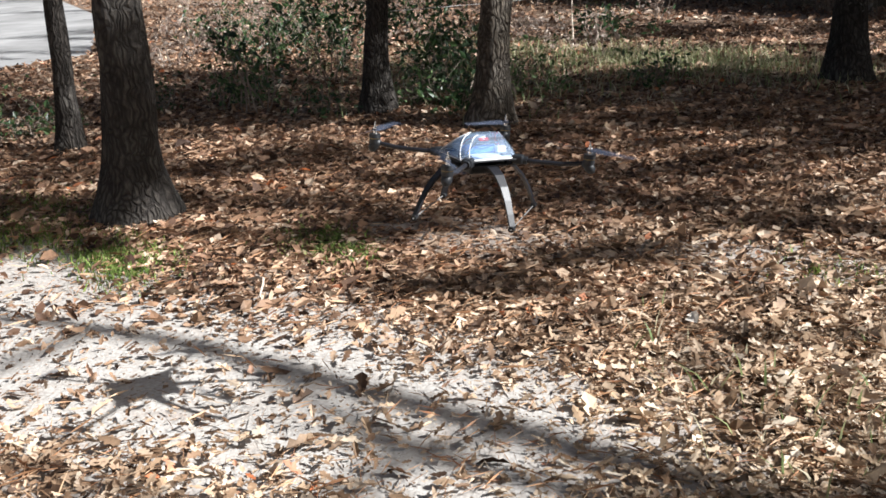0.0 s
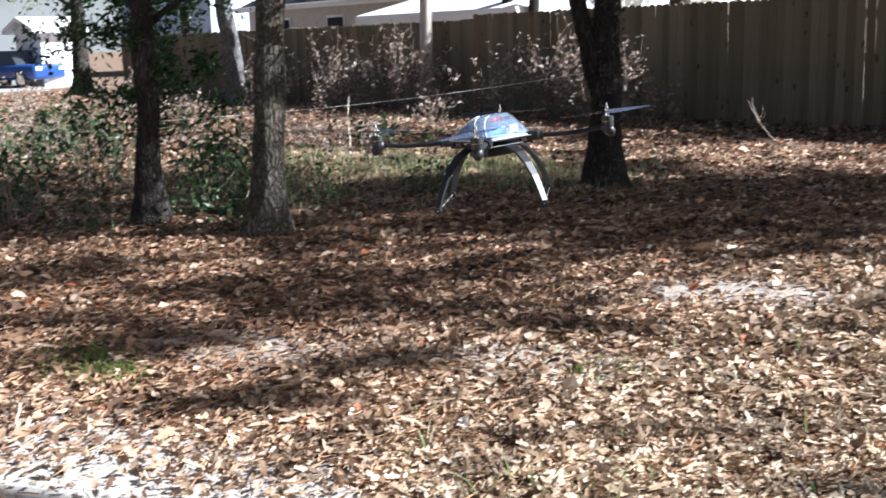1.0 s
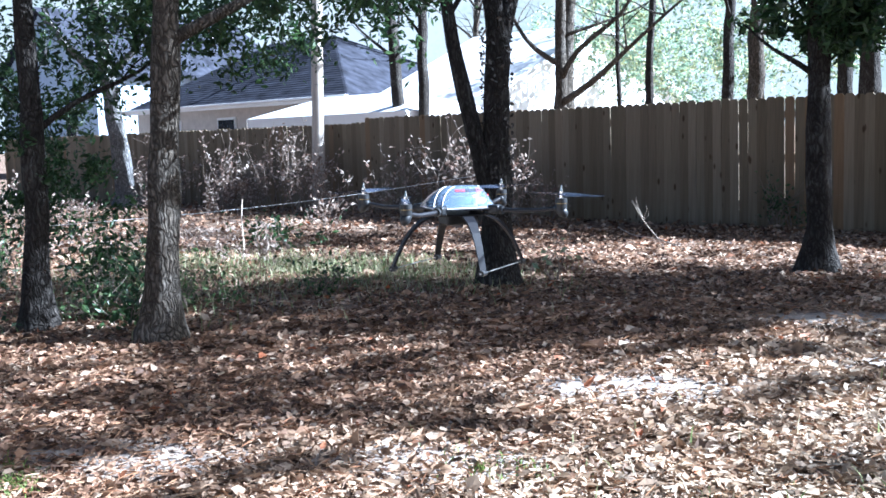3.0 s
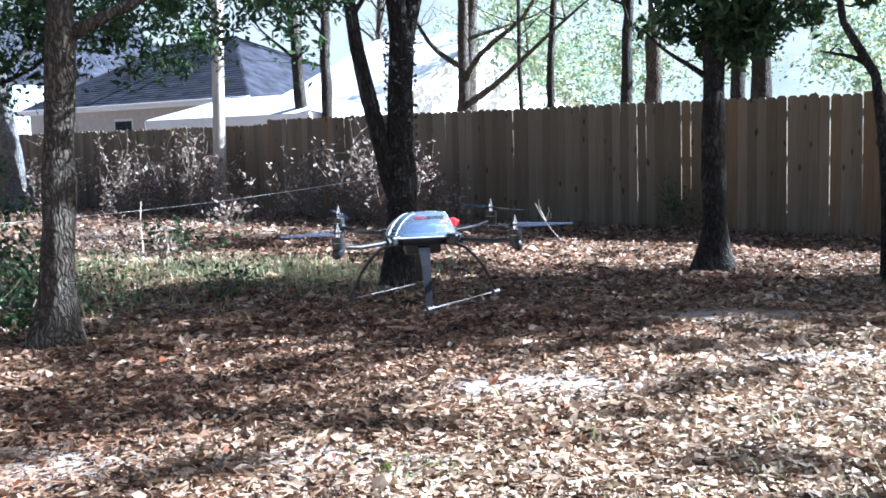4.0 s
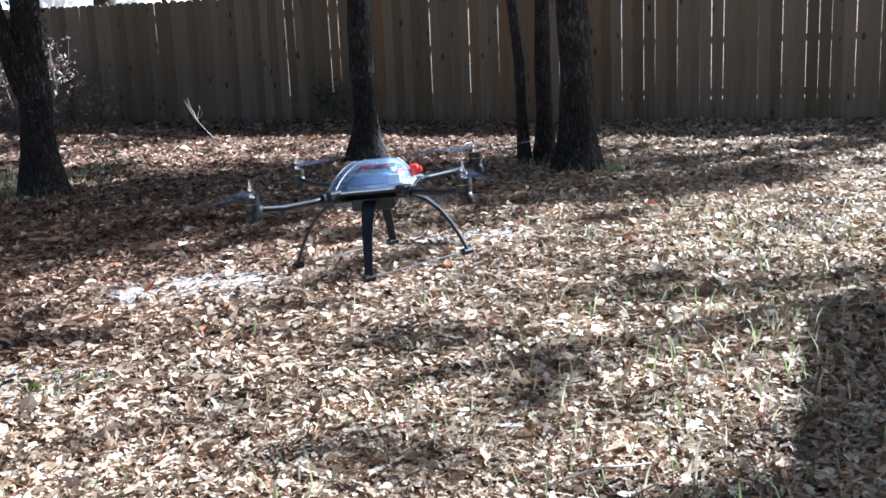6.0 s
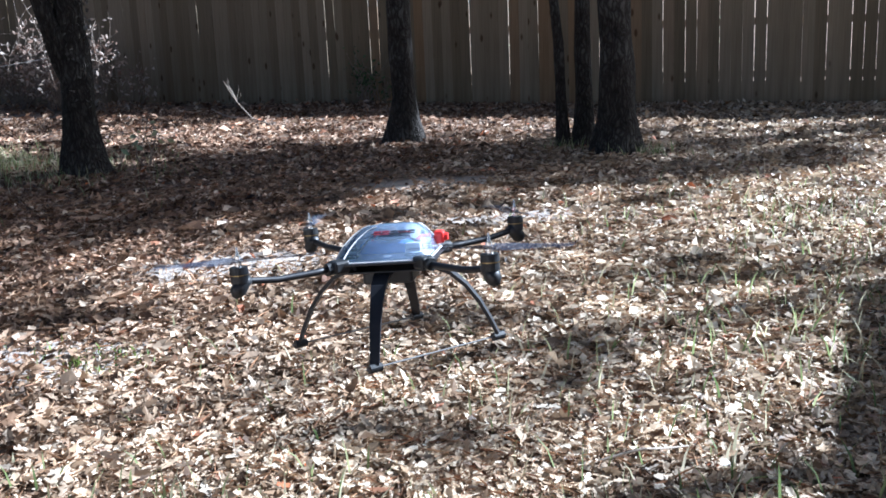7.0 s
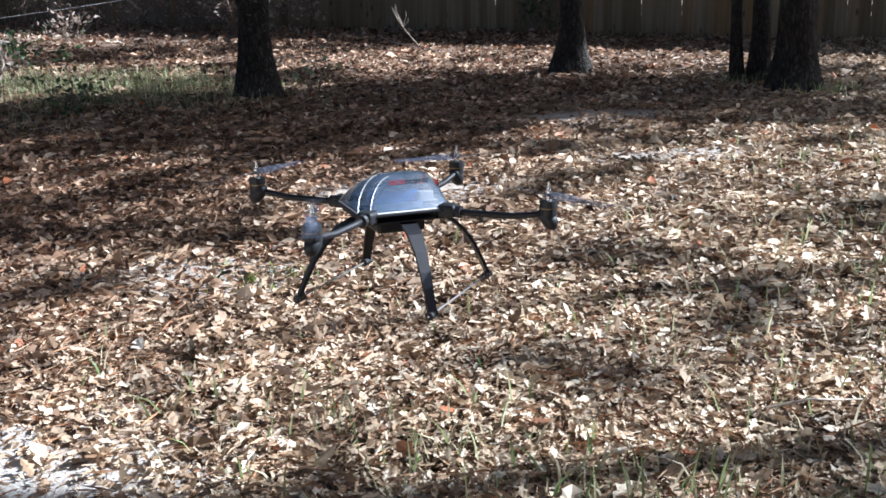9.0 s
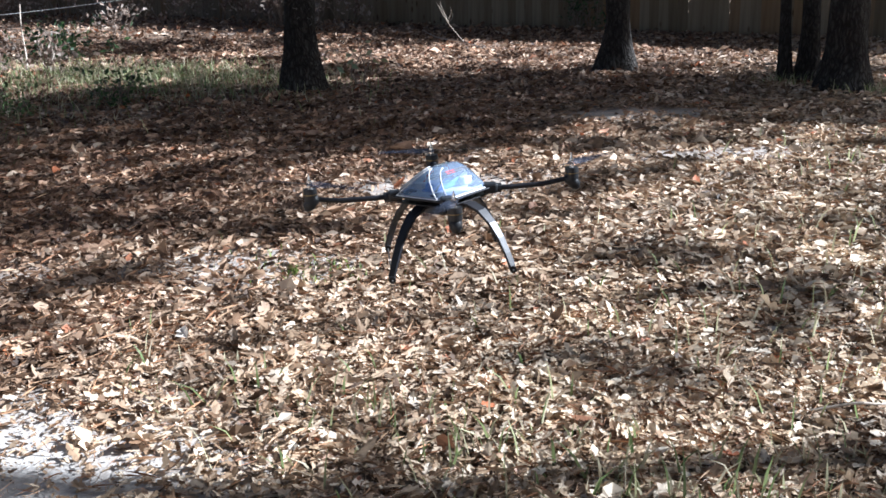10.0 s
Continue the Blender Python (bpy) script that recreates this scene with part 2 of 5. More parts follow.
def leaf_mesh(name, centres, size, mat, seed, flat=0.0, slim=0.45, fold=0.25, parent=None, label="", lobed=False):
    """Many small folded leaves in one mesh: a few points each. flat: 1 lays them on the ground."""
    g = np.random.default_rng(seed)
    n = len(centres)
    ax = g.normal(size=(n, 3))
    ax[:, 2] *= 1 - 0.82 * flat
    ax /= np.linalg.norm(ax, axis=1)[:, None]
    up = g.normal(size=(n, 3)) * (1 - 0.62 * flat) + np.array([0, 0, 1.6 * flat])
    side = np.cross(up, ax)
    side /= np.linalg.norm(side, axis=1)[:, None] + 1e-9
    nor = np.cross(ax, side)
    ln = (np.asarray(size) * g.uniform(0.5, 1.45, n))[:, None]
    wd = ln * slim * g.uniform(0.7, 1.2, n)[:, None]
    f = ln * fold * g.uniform(-0.4, 1.0, n)[:, None]
    c = np.asarray(centres)
    if lobed == "oak":                                          # five lobes a side
        outline = [(-0.5, 0.0), (-0.3, 0.34), (-0.17, 0.2), (0.0, 0.5), (0.14, 0.27), (0.28, 0.4), (0.5, 0.03)]
        outline += [(t, -w) for t, w in outline[-2:0:-1]]
        curl = g.uniform(-0.5, 1.0, (2, n, 1))
        rows = [c + ax * ln * t + side * wd * w * g.uniform(0.6, 1.3, (n, 1)) + nor * (f * (abs(w) * 2) * g.uniform(0.5, 1.2, (n, 1)) + f * curl[0 if t < 0 else 1] * (2 * t) ** 2) for t, w in outline]
        v = np.stack(rows + [c], 1)
        k = len(outline)
        tri = [[i, k, (i + 1) % k] for i in range(k)]
    elif lobed:
        j = g.uniform(0.4, 1.45, (4, n, 1))
        tip = f * g.uniform(-0.6, 1.2, n)[:, None]
        v = np.stack([c - ax * ln * 0.5 + nor * tip * 0.5, c - ax * ln * 0.16 - side * wd * 0.5 * j[0] + nor * f, c + ax * ln * 0.2 - side * wd * 0.42 * j[1] + nor * f * 0.8, c + ax * ln * 0.5 + nor * tip,
                      c + ax * ln * 0.2 + side * wd * 0.42 * j[2] + nor * f * 0.7, c - ax * ln * 0.16 + side * wd * 0.5 * j[3] + nor * f * 0.9, c + ax * ln * 0.04], 1)
        tri = [[0, 6, 1], [1, 6, 2], [2, 6, 3], [3, 6, 4], [4, 6, 5], [5, 6, 0]]
    else:
        v = np.stack([c - ax * ln * 0.5, c - side * wd * 0.5 + nor * f, c + ax * ln * 0.5 + nor * f * 0.6, c + side * wd * 0.5 + nor * f, c + ax * ln * 0.08], 1)
        tri = [[0, 4, 1], [1, 4, 2], [2, 4, 3], [3, 4, 0]]
    base = np.arange(n)[:, None, None] * v.shape[1]
    faces = (np.array(tri)[None] + base).reshape(-1, 3)
    me = bpy.data.meshes.new(name)
    me.from_pydata(v.reshape(-1, 3).tolist(), [], faces.tolist())
    return link(name, me, mat, parent, label)


def clump_points(clumps, seed):
    """Points in soft clumps: centre, radius, count."""
    g = np.random.default_rng(seed)
    out = []
    for c, r, k in clumps:
        sub = g.normal(size=(max(3, k // 55), 3)) * np.array([0.55, 0.55, 0.4]) * r + np.array(c)
        out.append(sub[g.integers(0, len(sub), k)] + g.normal(size=(k, 3)) * r * 0.14)
    return np.concatenate(out)


def tree(name, label, trunks, radius, mat, limbs=(), clumps=(), leaf=None, size=0.1, seed=1, flare=1.7, bare=0, slim=0.42, category="tree", stem=0.8):
    """trunks: point rows from the ground up. limbs: start, end, radius. bare: number of random twigs along the upper trunk."""
    rng = random.Random(seed)
    root = new(name)
    base = Vector(trunks[0][0])
    root.location = (base.x, base.y, 0)
    tagged(root, label, category, "bare trees beyond the fence" if name == "bare_tree" else "trees of the yard")
    inv = Matrix.Translation((-base.x, -base.y, 0))
    for k, row in enumerate(trunks):
        bm = bmesh.new()
        row = [Vector(p) for p in row]
        pts, rad = [], []
        n = len(row) - 1
        for i in range(n):
            steps = 9
            for j in range(steps):
                f = (i + j / steps) / n
                p = row[i].lerp(row[i + 1], j / steps)
                h = p.z
                r = radius * (1 - 0.6 * f) * (stem if k else 1)
                if k == 0 and h < 0.55:
                    r *= 1 + (flare - 1) * (1 - max(h, 0) / 0.55) ** 2
                wob = 0.25 * radius
                pts.append(inv @ (p + Vector((noise.noise((p.z * 0.9 + seed, k, 0)), noise.noise((p.z * 0.9, seed, k)), 0)) * wob * min(1, max(h, 0))))
                rad.append(r)
        pts.append(inv @ row[-1])
        rad.append(radius * 0.3)
        pts.insert(0, pts[0] - Vector((0, 0, 0.12)))
        rad.insert(0, rad[0] * 1.05)
        tube(bm, pts, rad, 18, 0.22, seed + k * 3.1)
        part("trunk" if k == 0 else "stem", bm, mat, root, smooth=True)
    for a, b, r in limbs:
        bm = bmesh.new()
        pts = curve_pts(a, b, 8, (Vector(b) - Vector(a)).length * 0.08, rng)
        tube(bm, [inv @ p for p in pts], [r * (1 - 0.75 * i / 8) for i in range(9)], 8, 0.2, seed)
        for _ in range(4):
            p = pts[rng.randint(3, 7)]
            q = p + Vector((rng.uniform(-0.7, 0.7), rng.uniform(-0.7, 0.7), rng.uniform(-0.1, 0.7))) * (Vector(b) - Vector(a)).length * 0.45
            tw = curve_pts(p, q, 5, 0.06, rng)
            tube(bm, [inv @ w for w in tw], [r * 0.3 * (1 - 0.8 * i / 5) for i in range(6)], 5)
        part("limb", bm, mat, root, smooth=True)
    top = Vector(trunks[0][-1])
    for _ in range(bare):
        bm = bmesh.new()
        f = rng.uniform(0.35, 1)
        p = base.lerp(top, f)
        q = p + Vector((rng.uniform(-1, 1), rng.uniform(-1, 1), rng.uniform(0.2, 1.1))) * (top - base).length * 0.22
        pts = curve_pts(p, q, 6, 0.15, rng)
        tube(bm, [inv @ w for w in pts], [radius * 0.28 * (1 - 0.85 * i / 6) for i in range(7)], 6)
        for _ in range(5):
            a = pts[rng.randint(2, 6)]
            b = a + Vector((rng.uniform(-1, 1), rng.uniform(-1, 1), rng.uniform(-0.1, 0.9))) * (q - p).length * 0.4
            tube(bm, [inv @ w for w in curve_pts(a, b, 4, 0.06, rng)], [radius * 0.09 * (1 - 0.8 * i / 4) for i in range(5)], 4)
        part("branch", bm, mat, root, smooth=True)
    if clumps:
        c = clump_points(clumps, seed) - np.array([base.x, base.y, 0])
        leaf_mesh("crown", c, size, leaf, seed + 5, slim=slim, parent=root)
    return root


# ---------------------------------------------------------------- ground
def build_ground():
    near = np.concatenate([[-4000, -900, -300, -120, -70], np.arange(-45, -16, 3.0), np.arange(-16, 6, 0.2), np.arange(6, 30, 3.0), [50, 120, 400, 4000]])
    far = np.concatenate([[-4000, -400, -100, -40, -15, -8], np.arange(-4, 16, 0.2), np.arange(16, 45, 3.0), [70, 150, 500, 4000]])
    gx, gy = np.meshgrid(near, far)
    z = np.array([0.022 * noise.noise((x * 0.8, y * 0.8, 3.0)) + 0.012 * noise.noise((x * 3, y * 3, 7.0)) if -16 < x < 6 and -4 < y < 16 else 0 for x, y in zip(gx.flat, gy.flat)])
    v = np.stack([gx.ravel(), gy.ravel(), z], 1)
    w, h = len(near), len(far)
    i = (np.arange(h - 1)[:, None] * w + np.arange(w - 1)[None]).ravel()
    me = bpy.data.meshes.new("ground")
    me.from_pydata(v.tolist(), [], np.stack([i, i + 1, i + w + 1, i + w], 1).tolist())
    me.polygons.foreach_set("use_smooth", [True] * len(me.polygons))
    tagged(link("ground", me, ground_material()), "sandy woodland yard floor with brown soil and pale bare patches", "ground", kind="structure")


def polar_points(n, r0, r1, power, seed, a0=-20, a1=92):
    """Points on the yard round the standing place, thinning with distance."""
    g = np.random.default_rng(seed)
    u = g.random(n)
    r = (r0 ** power + u * (r1 ** power - r0 ** power)) ** (1 / power)
    a = np.radians(g.uniform(a0, a1, n))
    return np.stack([-r * np.sin(a), r * np.cos(a)], 1), g, r


def build_litter():
    for n, r0, r1, seed, shape, label in ((75000, 1.2, 4.2, 11, "oak", "tan lobed oak leaves lying over the near yard"),
                                          (120000, 4.2, 8.5, 13, True, "tan and rust-brown fallen oak leaves covering the yard"),
                                          (110000, 8.5, 16, 16, False, "brown fallen leaves under the trees along the fence")):
        p, g, r = polar_points(n, r0, r1, 1.1, seed)
        lump = np.array([noise.noise((x * 0.7, y * 0.7, 1.0)) + 0.6 * noise.noise((x * 2.3, y * 2.3, 5.0)) for x, y in p])
        keep = g.random(n) > np.clip(bareness(p[:, 0], p[:, 1]) * 1.6 - 0.1 - 0.6 * lump, 0, 0.92)
        keep &= p[:, 1] < 13.95
        p, r, lump = p[keep], r[keep], lump[keep]
        z = 0.008 + g.random(len(p)) ** 1.6 * (0.026 + 0.014 * np.clip(lump, 0, 1))
        size = np.clip(0.033 + 0.0025 * r, 0.036, 0.06) * np.exp(g.normal(size=len(p)) * 0.3)
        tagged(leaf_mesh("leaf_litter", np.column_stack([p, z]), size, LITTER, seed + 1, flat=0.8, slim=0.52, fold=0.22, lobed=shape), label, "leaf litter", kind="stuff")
    p, g, r = polar_points(90000, 1.0, 8, 1.1, 14)
    p = p[g.random(len(p)) > 0.5 * bareness(p[:, 0], p[:, 1])]
    z = 0.003 + g.random(len(p)) * 0.014
    size = 0.013 * np.exp(g.normal(size=len(p)) * 0.35)
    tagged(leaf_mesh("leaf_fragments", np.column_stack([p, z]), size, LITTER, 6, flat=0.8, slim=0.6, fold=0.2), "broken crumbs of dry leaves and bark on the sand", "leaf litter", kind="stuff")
    p, g, r = polar_points(52000, 15, 46, 1.0, 15, 10, 92)
    p = p[(p[:, 1] < 13.95)]
    p = p[(p[:, 0] > -38) & (p[:, 1] > np.interp(p[:, 0], (-60, -27, -17, -15.3, -15.2), (7.5, 4.9, 2.9, 1.2, -50)))]
    z = 0.02 + g.random(len(p)) * 0.05
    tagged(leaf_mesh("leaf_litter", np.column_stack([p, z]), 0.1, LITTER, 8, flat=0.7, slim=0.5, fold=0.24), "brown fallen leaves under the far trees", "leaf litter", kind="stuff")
    p, g, r = polar_points(60000, 1.0, 9, 1.0, 12)
    keep = g.random(len(p)) > 0.2 + 0.75 * bareness(p[:, 0], p[:, 1])
    p = p[keep]
    z = 0.012 + g.random(len(p)) * 0.03
    tagged(leaf_mesh("pine_straw", np.column_stack([p, z]), 0.085, NEEDLES, 4, flat=0.93, slim=0.02, fold=0.08), "thin brown pine needles scattered among fallen leaves", "pine straw", kind="stuff")


def blades(name, spots, seed, mat, label, height=0.12):
    g = np.random.default_rng(seed)
    v, f = [], []
    for cx, cy, sx, sy, n in spots:
        for _ in range(n):
            x, y = cx + g.normal() * sx, cy + g.normal() * sy
            a, h, w = g.uniform(0, 6.28), height * g.uniform(0.4, 1.3), g.uniform(0.003, 0.006)
            lx, ly = g.normal() * 0.4 * h, g.normal() * 0.4 * h
            dx, dy = math.cos(a) * w, math.sin(a) * w
            k = len(v)
            v += [(x - dx, y - dy, 0), (x + dx, y + dy, 0), (x + lx * 0.4 + dx * 0.7, y + ly * 0.4 + dy * 0.7, h * 0.6), (x + lx * 0.4 - dx * 0.7, y + ly * 0.4 - dy * 0.7, h * 0.6), (x + lx, y + ly, h)]
            f += [(k, k + 1, k + 2, k + 3), (k + 3, k + 2, k + 4)]
    me = bpy.data.meshes.new(name)
    me.from_pydata(v, [], f)
    tagged(link(name, me, mat), label, "grass", kind="stuff")


# ---------------------------------------------------------------- fence
FENCE_Y = 14.08


def picket_mesh(height, seed):
    w, d, c = 0.140, 0.018, 0.03
    bm = bmesh.new()
    shape = [(-w / 2, 0), (w / 2, 0), (w / 2, height - c), (w / 2 - c, height), (-w / 2 + c, height), (-w / 2, height - c)]
    front = [bm.verts.new((x, -d / 2, z)) for x, z in shape]
    back = [bm.verts.new((x, d / 2, z)) for x, z in shape]
    bm.faces.new(front)
    bm.faces.new(back[::-1])
    for i in range(6):
        j = (i + 1) % 6
        bm.faces.new((front[i], back[i], back[j], front[j]))
    bmesh.ops.recalc_face_normals(bm, faces=bm.faces)
    me = bpy.data.meshes.new("picket")
    bm.to_mesh(me)
    bm.free()
    return me


def fence_wood():
    m, n, l, b = material("fence_wood", 0.85, 0, 0.2)
    info = n.new("ShaderNodeObjectInfo")
    grain = noise_tex(n, l, 14, 6, (3, 3, 0.12))
    knots = noise_tex(n, l, 7, 2, (1, 1, 0.6), "Generated")
    co, mp, vo = n.new("ShaderNodeTexCoord"), n.new("ShaderNodeMapping"), n.new("ShaderNodeTexVoronoi")
    off = n.new("ShaderNodeVectorMath")
    off.operation = "MULTIPLY_ADD"
    comb = n.new("ShaderNodeCombineXYZ")
    l.new(info.outputs["Random"], comb.inputs[0])
    l.new(info.outputs["Random"], comb.inputs[2])
    l.new(comb.outputs[0], off.inputs[0])
    off.inputs[1].default_value = (37, 0, 91)
    l.new(co.outputs["Object"], off.inputs[2])
    mp.inputs["Scale"].default_value = (6, 1, 2.6)
    l.new(off.outputs[0], mp.inputs[0])
    l.new(mp.outputs[0], vo.inputs[0])
    vo.inputs["Scale"].default_value = 1.0
    tone = ramp(n, l, info.outputs["Random"], [(0.0, (0.145, 0.117, 0.078)), (0.5, (0.195, 0.16, 0.112)), (0.85, (0.24, 0.2, 0.146)), (1.0, (0.21, 0.14, 0.08))])
    col = mixed(n, l, 0.5, tone, ramp(n, l, grain, [(0.3, (0.55, 0.53, 0.5)), (0.7, (1.25, 1.22, 1.18))]), "MULTIPLY")
    spot = ramp(n, l, vo.outputs["Distance"], [(0.09, (0.3, 0.24, 0.2)), (0.17, (1, 1, 1))])
    l.new(mixed(n, l, 0.9, col, spot, "MULTIPLY"), b.inputs["Base Color"])
    bump(n, l, b, grain, 0.4, 0.004)
    return m


def build_fence():
    wood = fence_wood()
    fence = tagged(new("fence"), "tall weathered brown wooden privacy fence with dog-eared pickets", "fence", kind="structure")
    fence.location = (0, FENCE_Y, 0)
    rng = random.Random(5)
    for x0, x1, top in ((-33.0, -15.92, -0.14), (-15.92, 6.0, 0.0)):
        for z in (0.36, 1.02, 1.62 + top):
            bm = bmesh.new()
            box(bm, (x1 - x0 - 0.004, 0.04, 0.09), Matrix.Translation(((x0 + x1) / 2, 0.032, z)), 0.004)
            part("rail", bm, wood, fence)
        bm = bmesh.new()
        box(bm, (x1 - x0 - 0.004, 0.02, 0.34), Matrix.Translation(((x0 + x1) / 2, 0.022, 0.1)), 0.004)
        part("kick_board", bm, wood, fence)
        x = x0 + 0.6
        while x < x1:
            bm = bmesh.new()
            box(bm, (0.09, 0.09, 1.8 + top), Matrix.Translation((x, 0.1, 0.9 + top / 2)), 0.006)
            part("fence_post", bm, wood, fence)
            x += 2.44
    tall = [picket_mesh(h, k) for k, h in enumerate((1.9, 1.915, 1.905))]
    short = [picket_mesh(h, k) for k, h in enumerate((1.81, 1.825, 1.83))]
    for me in tall + short:
        me.materials.append(wood)
    gaps = (-7.74, -6.96, -5.44, -4.92)
    x = -32.9
    while x < 5.9:
        ob = new("picket", (tall if x > -15.95 else short)[rng.randrange(3)])
        ob.parent = fence
        ob.location = (x + 0.07, rng.uniform(-0.003, 0.003), rng.uniform(-0.05, -0.03))
        ob.rotation_euler = (0, radians(rng.uniform(-0.25, 0.25)), radians(rng.uniform(-0.8, 0.8)))
        x += 0.140 + (rng.choice((0.0012, 0.0015, 0.003, 0.004, 0.0055, 0.008)) if x > -2.9 else rng.uniform(0.0008, 0.002))
        for g in gaps:
            if abs(x - g) < 0.071:
                x += 0.007


# ---------------------------------------------------------------- drone
CARBON = plain("black_carbon", (0.009, 0.009, 0.012), 0.45, vary=0.3, scale=40, spec=0.35)
BLACK_PLASTIC = plain("black_plastic", (0.01, 0.011, 0.013), 0.45, vary=0.25, scale=30)
STEEL = plain("bright_metal", (0.75, 0.74, 0.72), 0.22, 1.0, vary=0.08, scale=30)
RED = plain("red_plastic", (0.62, 0.03, 0.025), 0.4, vary=0.12, scale=30)
BLUE_WRAP = plain("blue_wrap", (0.08, 0.27, 0.85), 0.35, vary=0.2, scale=25)
WHITE_TRIM = plain("white_trim", (0.8, 0.79, 0.78), 0.35, vary=0.05, scale=20)
GOLD = plain("brass_tone", (0.25, 0.19, 0.09), 0.35, 1.0, vary=0.15, scale=20)
DECK = plain("pale_bounce", (0.66, 0.74, 0.86), 0.35, 0.0, vary=0.3, scale=40)
BOARD = plain("circuit_board", (0.05, 0.07, 0.09), 0.5, vary=0.4, scale=40)
RED_INK = plain("red_ink", (0.3, 0.04, 0.06), 0.4, vary=0.1)
GREY_INK = plain("grey_ink", (0.05, 0.05, 0.06), 0.4, vary=0.1)


def dome_plastic():
    m, n, l, b = material("clear_plastic", 0.08, 0, 0.5)
    tr, gl, mx, fr = n.new("ShaderNodeBsdfTransparent"), n.new("ShaderNodeBsdfGlossy"), n.new("ShaderNodeMixShader"), n.new("ShaderNodeFresnel")
    tr.inputs[0].default_value = (0.96, 0.97, 1.0, 1)
    gl.inputs["Roughness"].default_value = 0.05
    fr.inputs[0].default_value = 1.55
    ad = n.new("ShaderNodeMath")
    ad.operation = "MULTIPLY_ADD"
    l.new(fr.outputs[0], ad.inputs[0])
    ad.inputs[1].default_value, ad.inputs[2].default_value = 1.0, 0.14
    # Sky reflection is put into the plastic as a bluish milky tint.
    sky_tint, mh = n.new("ShaderNodeBsdfTranslucent"), n.new("ShaderNodeMixShader")
    sky_tint.inputs[0].default_value = (0.6, 0.75, 1.0, 1)
    mh.inputs[0].default_value = 0.26
    l.new(tr.outputs[0], mh.inputs[1])
    back, both = n.new("ShaderNodeBsdfDiffuse"), n.new("ShaderNodeMixShader")
    back.inputs[0].default_value = (0.56, 0.73, 1.0, 1)
    both.inputs[0].default_value = 0.65
    l.new(sky_tint.outputs[0], both.inputs[1])
    l.new(back.outputs[0], both.inputs[2])
    l.new(both.outputs[0], mh.inputs[2])
    l.new(ad.outputs[0], mx.inputs[0])
    l.new(mh.outputs[0], mx.inputs[1])
    l.new(gl.outputs[0], mx.inputs[2])
    l.new(mx.outputs[0], n["Material Output"].inputs[0])
    return m


ARM_R, LEG_R, LEG_Z, TIP_Z = 0.325, 0.204, -0.184, 0.056


def dome_section(f):
    """Half width, front end, rear end and corner cut of the dome at f from base (0) to top (1)."""
    k, up = 1 - f ** 1.3, (1 - f) ** 1.55
    return 0.0205 + 0.0625 * up, -0.036 - 0.060 * k, 0.062 + 0.030 * k, 0.0195


def octagon(w, a, b, c, z):
    return [Vector((x, y, z)) for x, y in ((b - c, -w), (b, -w + c), (b, w - c), (b - c, w), (a + c, w), (a, w - c), (a, -w + c), (a + c, -w))]


def dome_ring(f, grow=0.0):
    w, a, b, c = dome_section(f)
    return octagon(w + grow, a - grow, b + grow, c, -0.008 + 0.059 * (1 - (1 - f) ** 1.55))


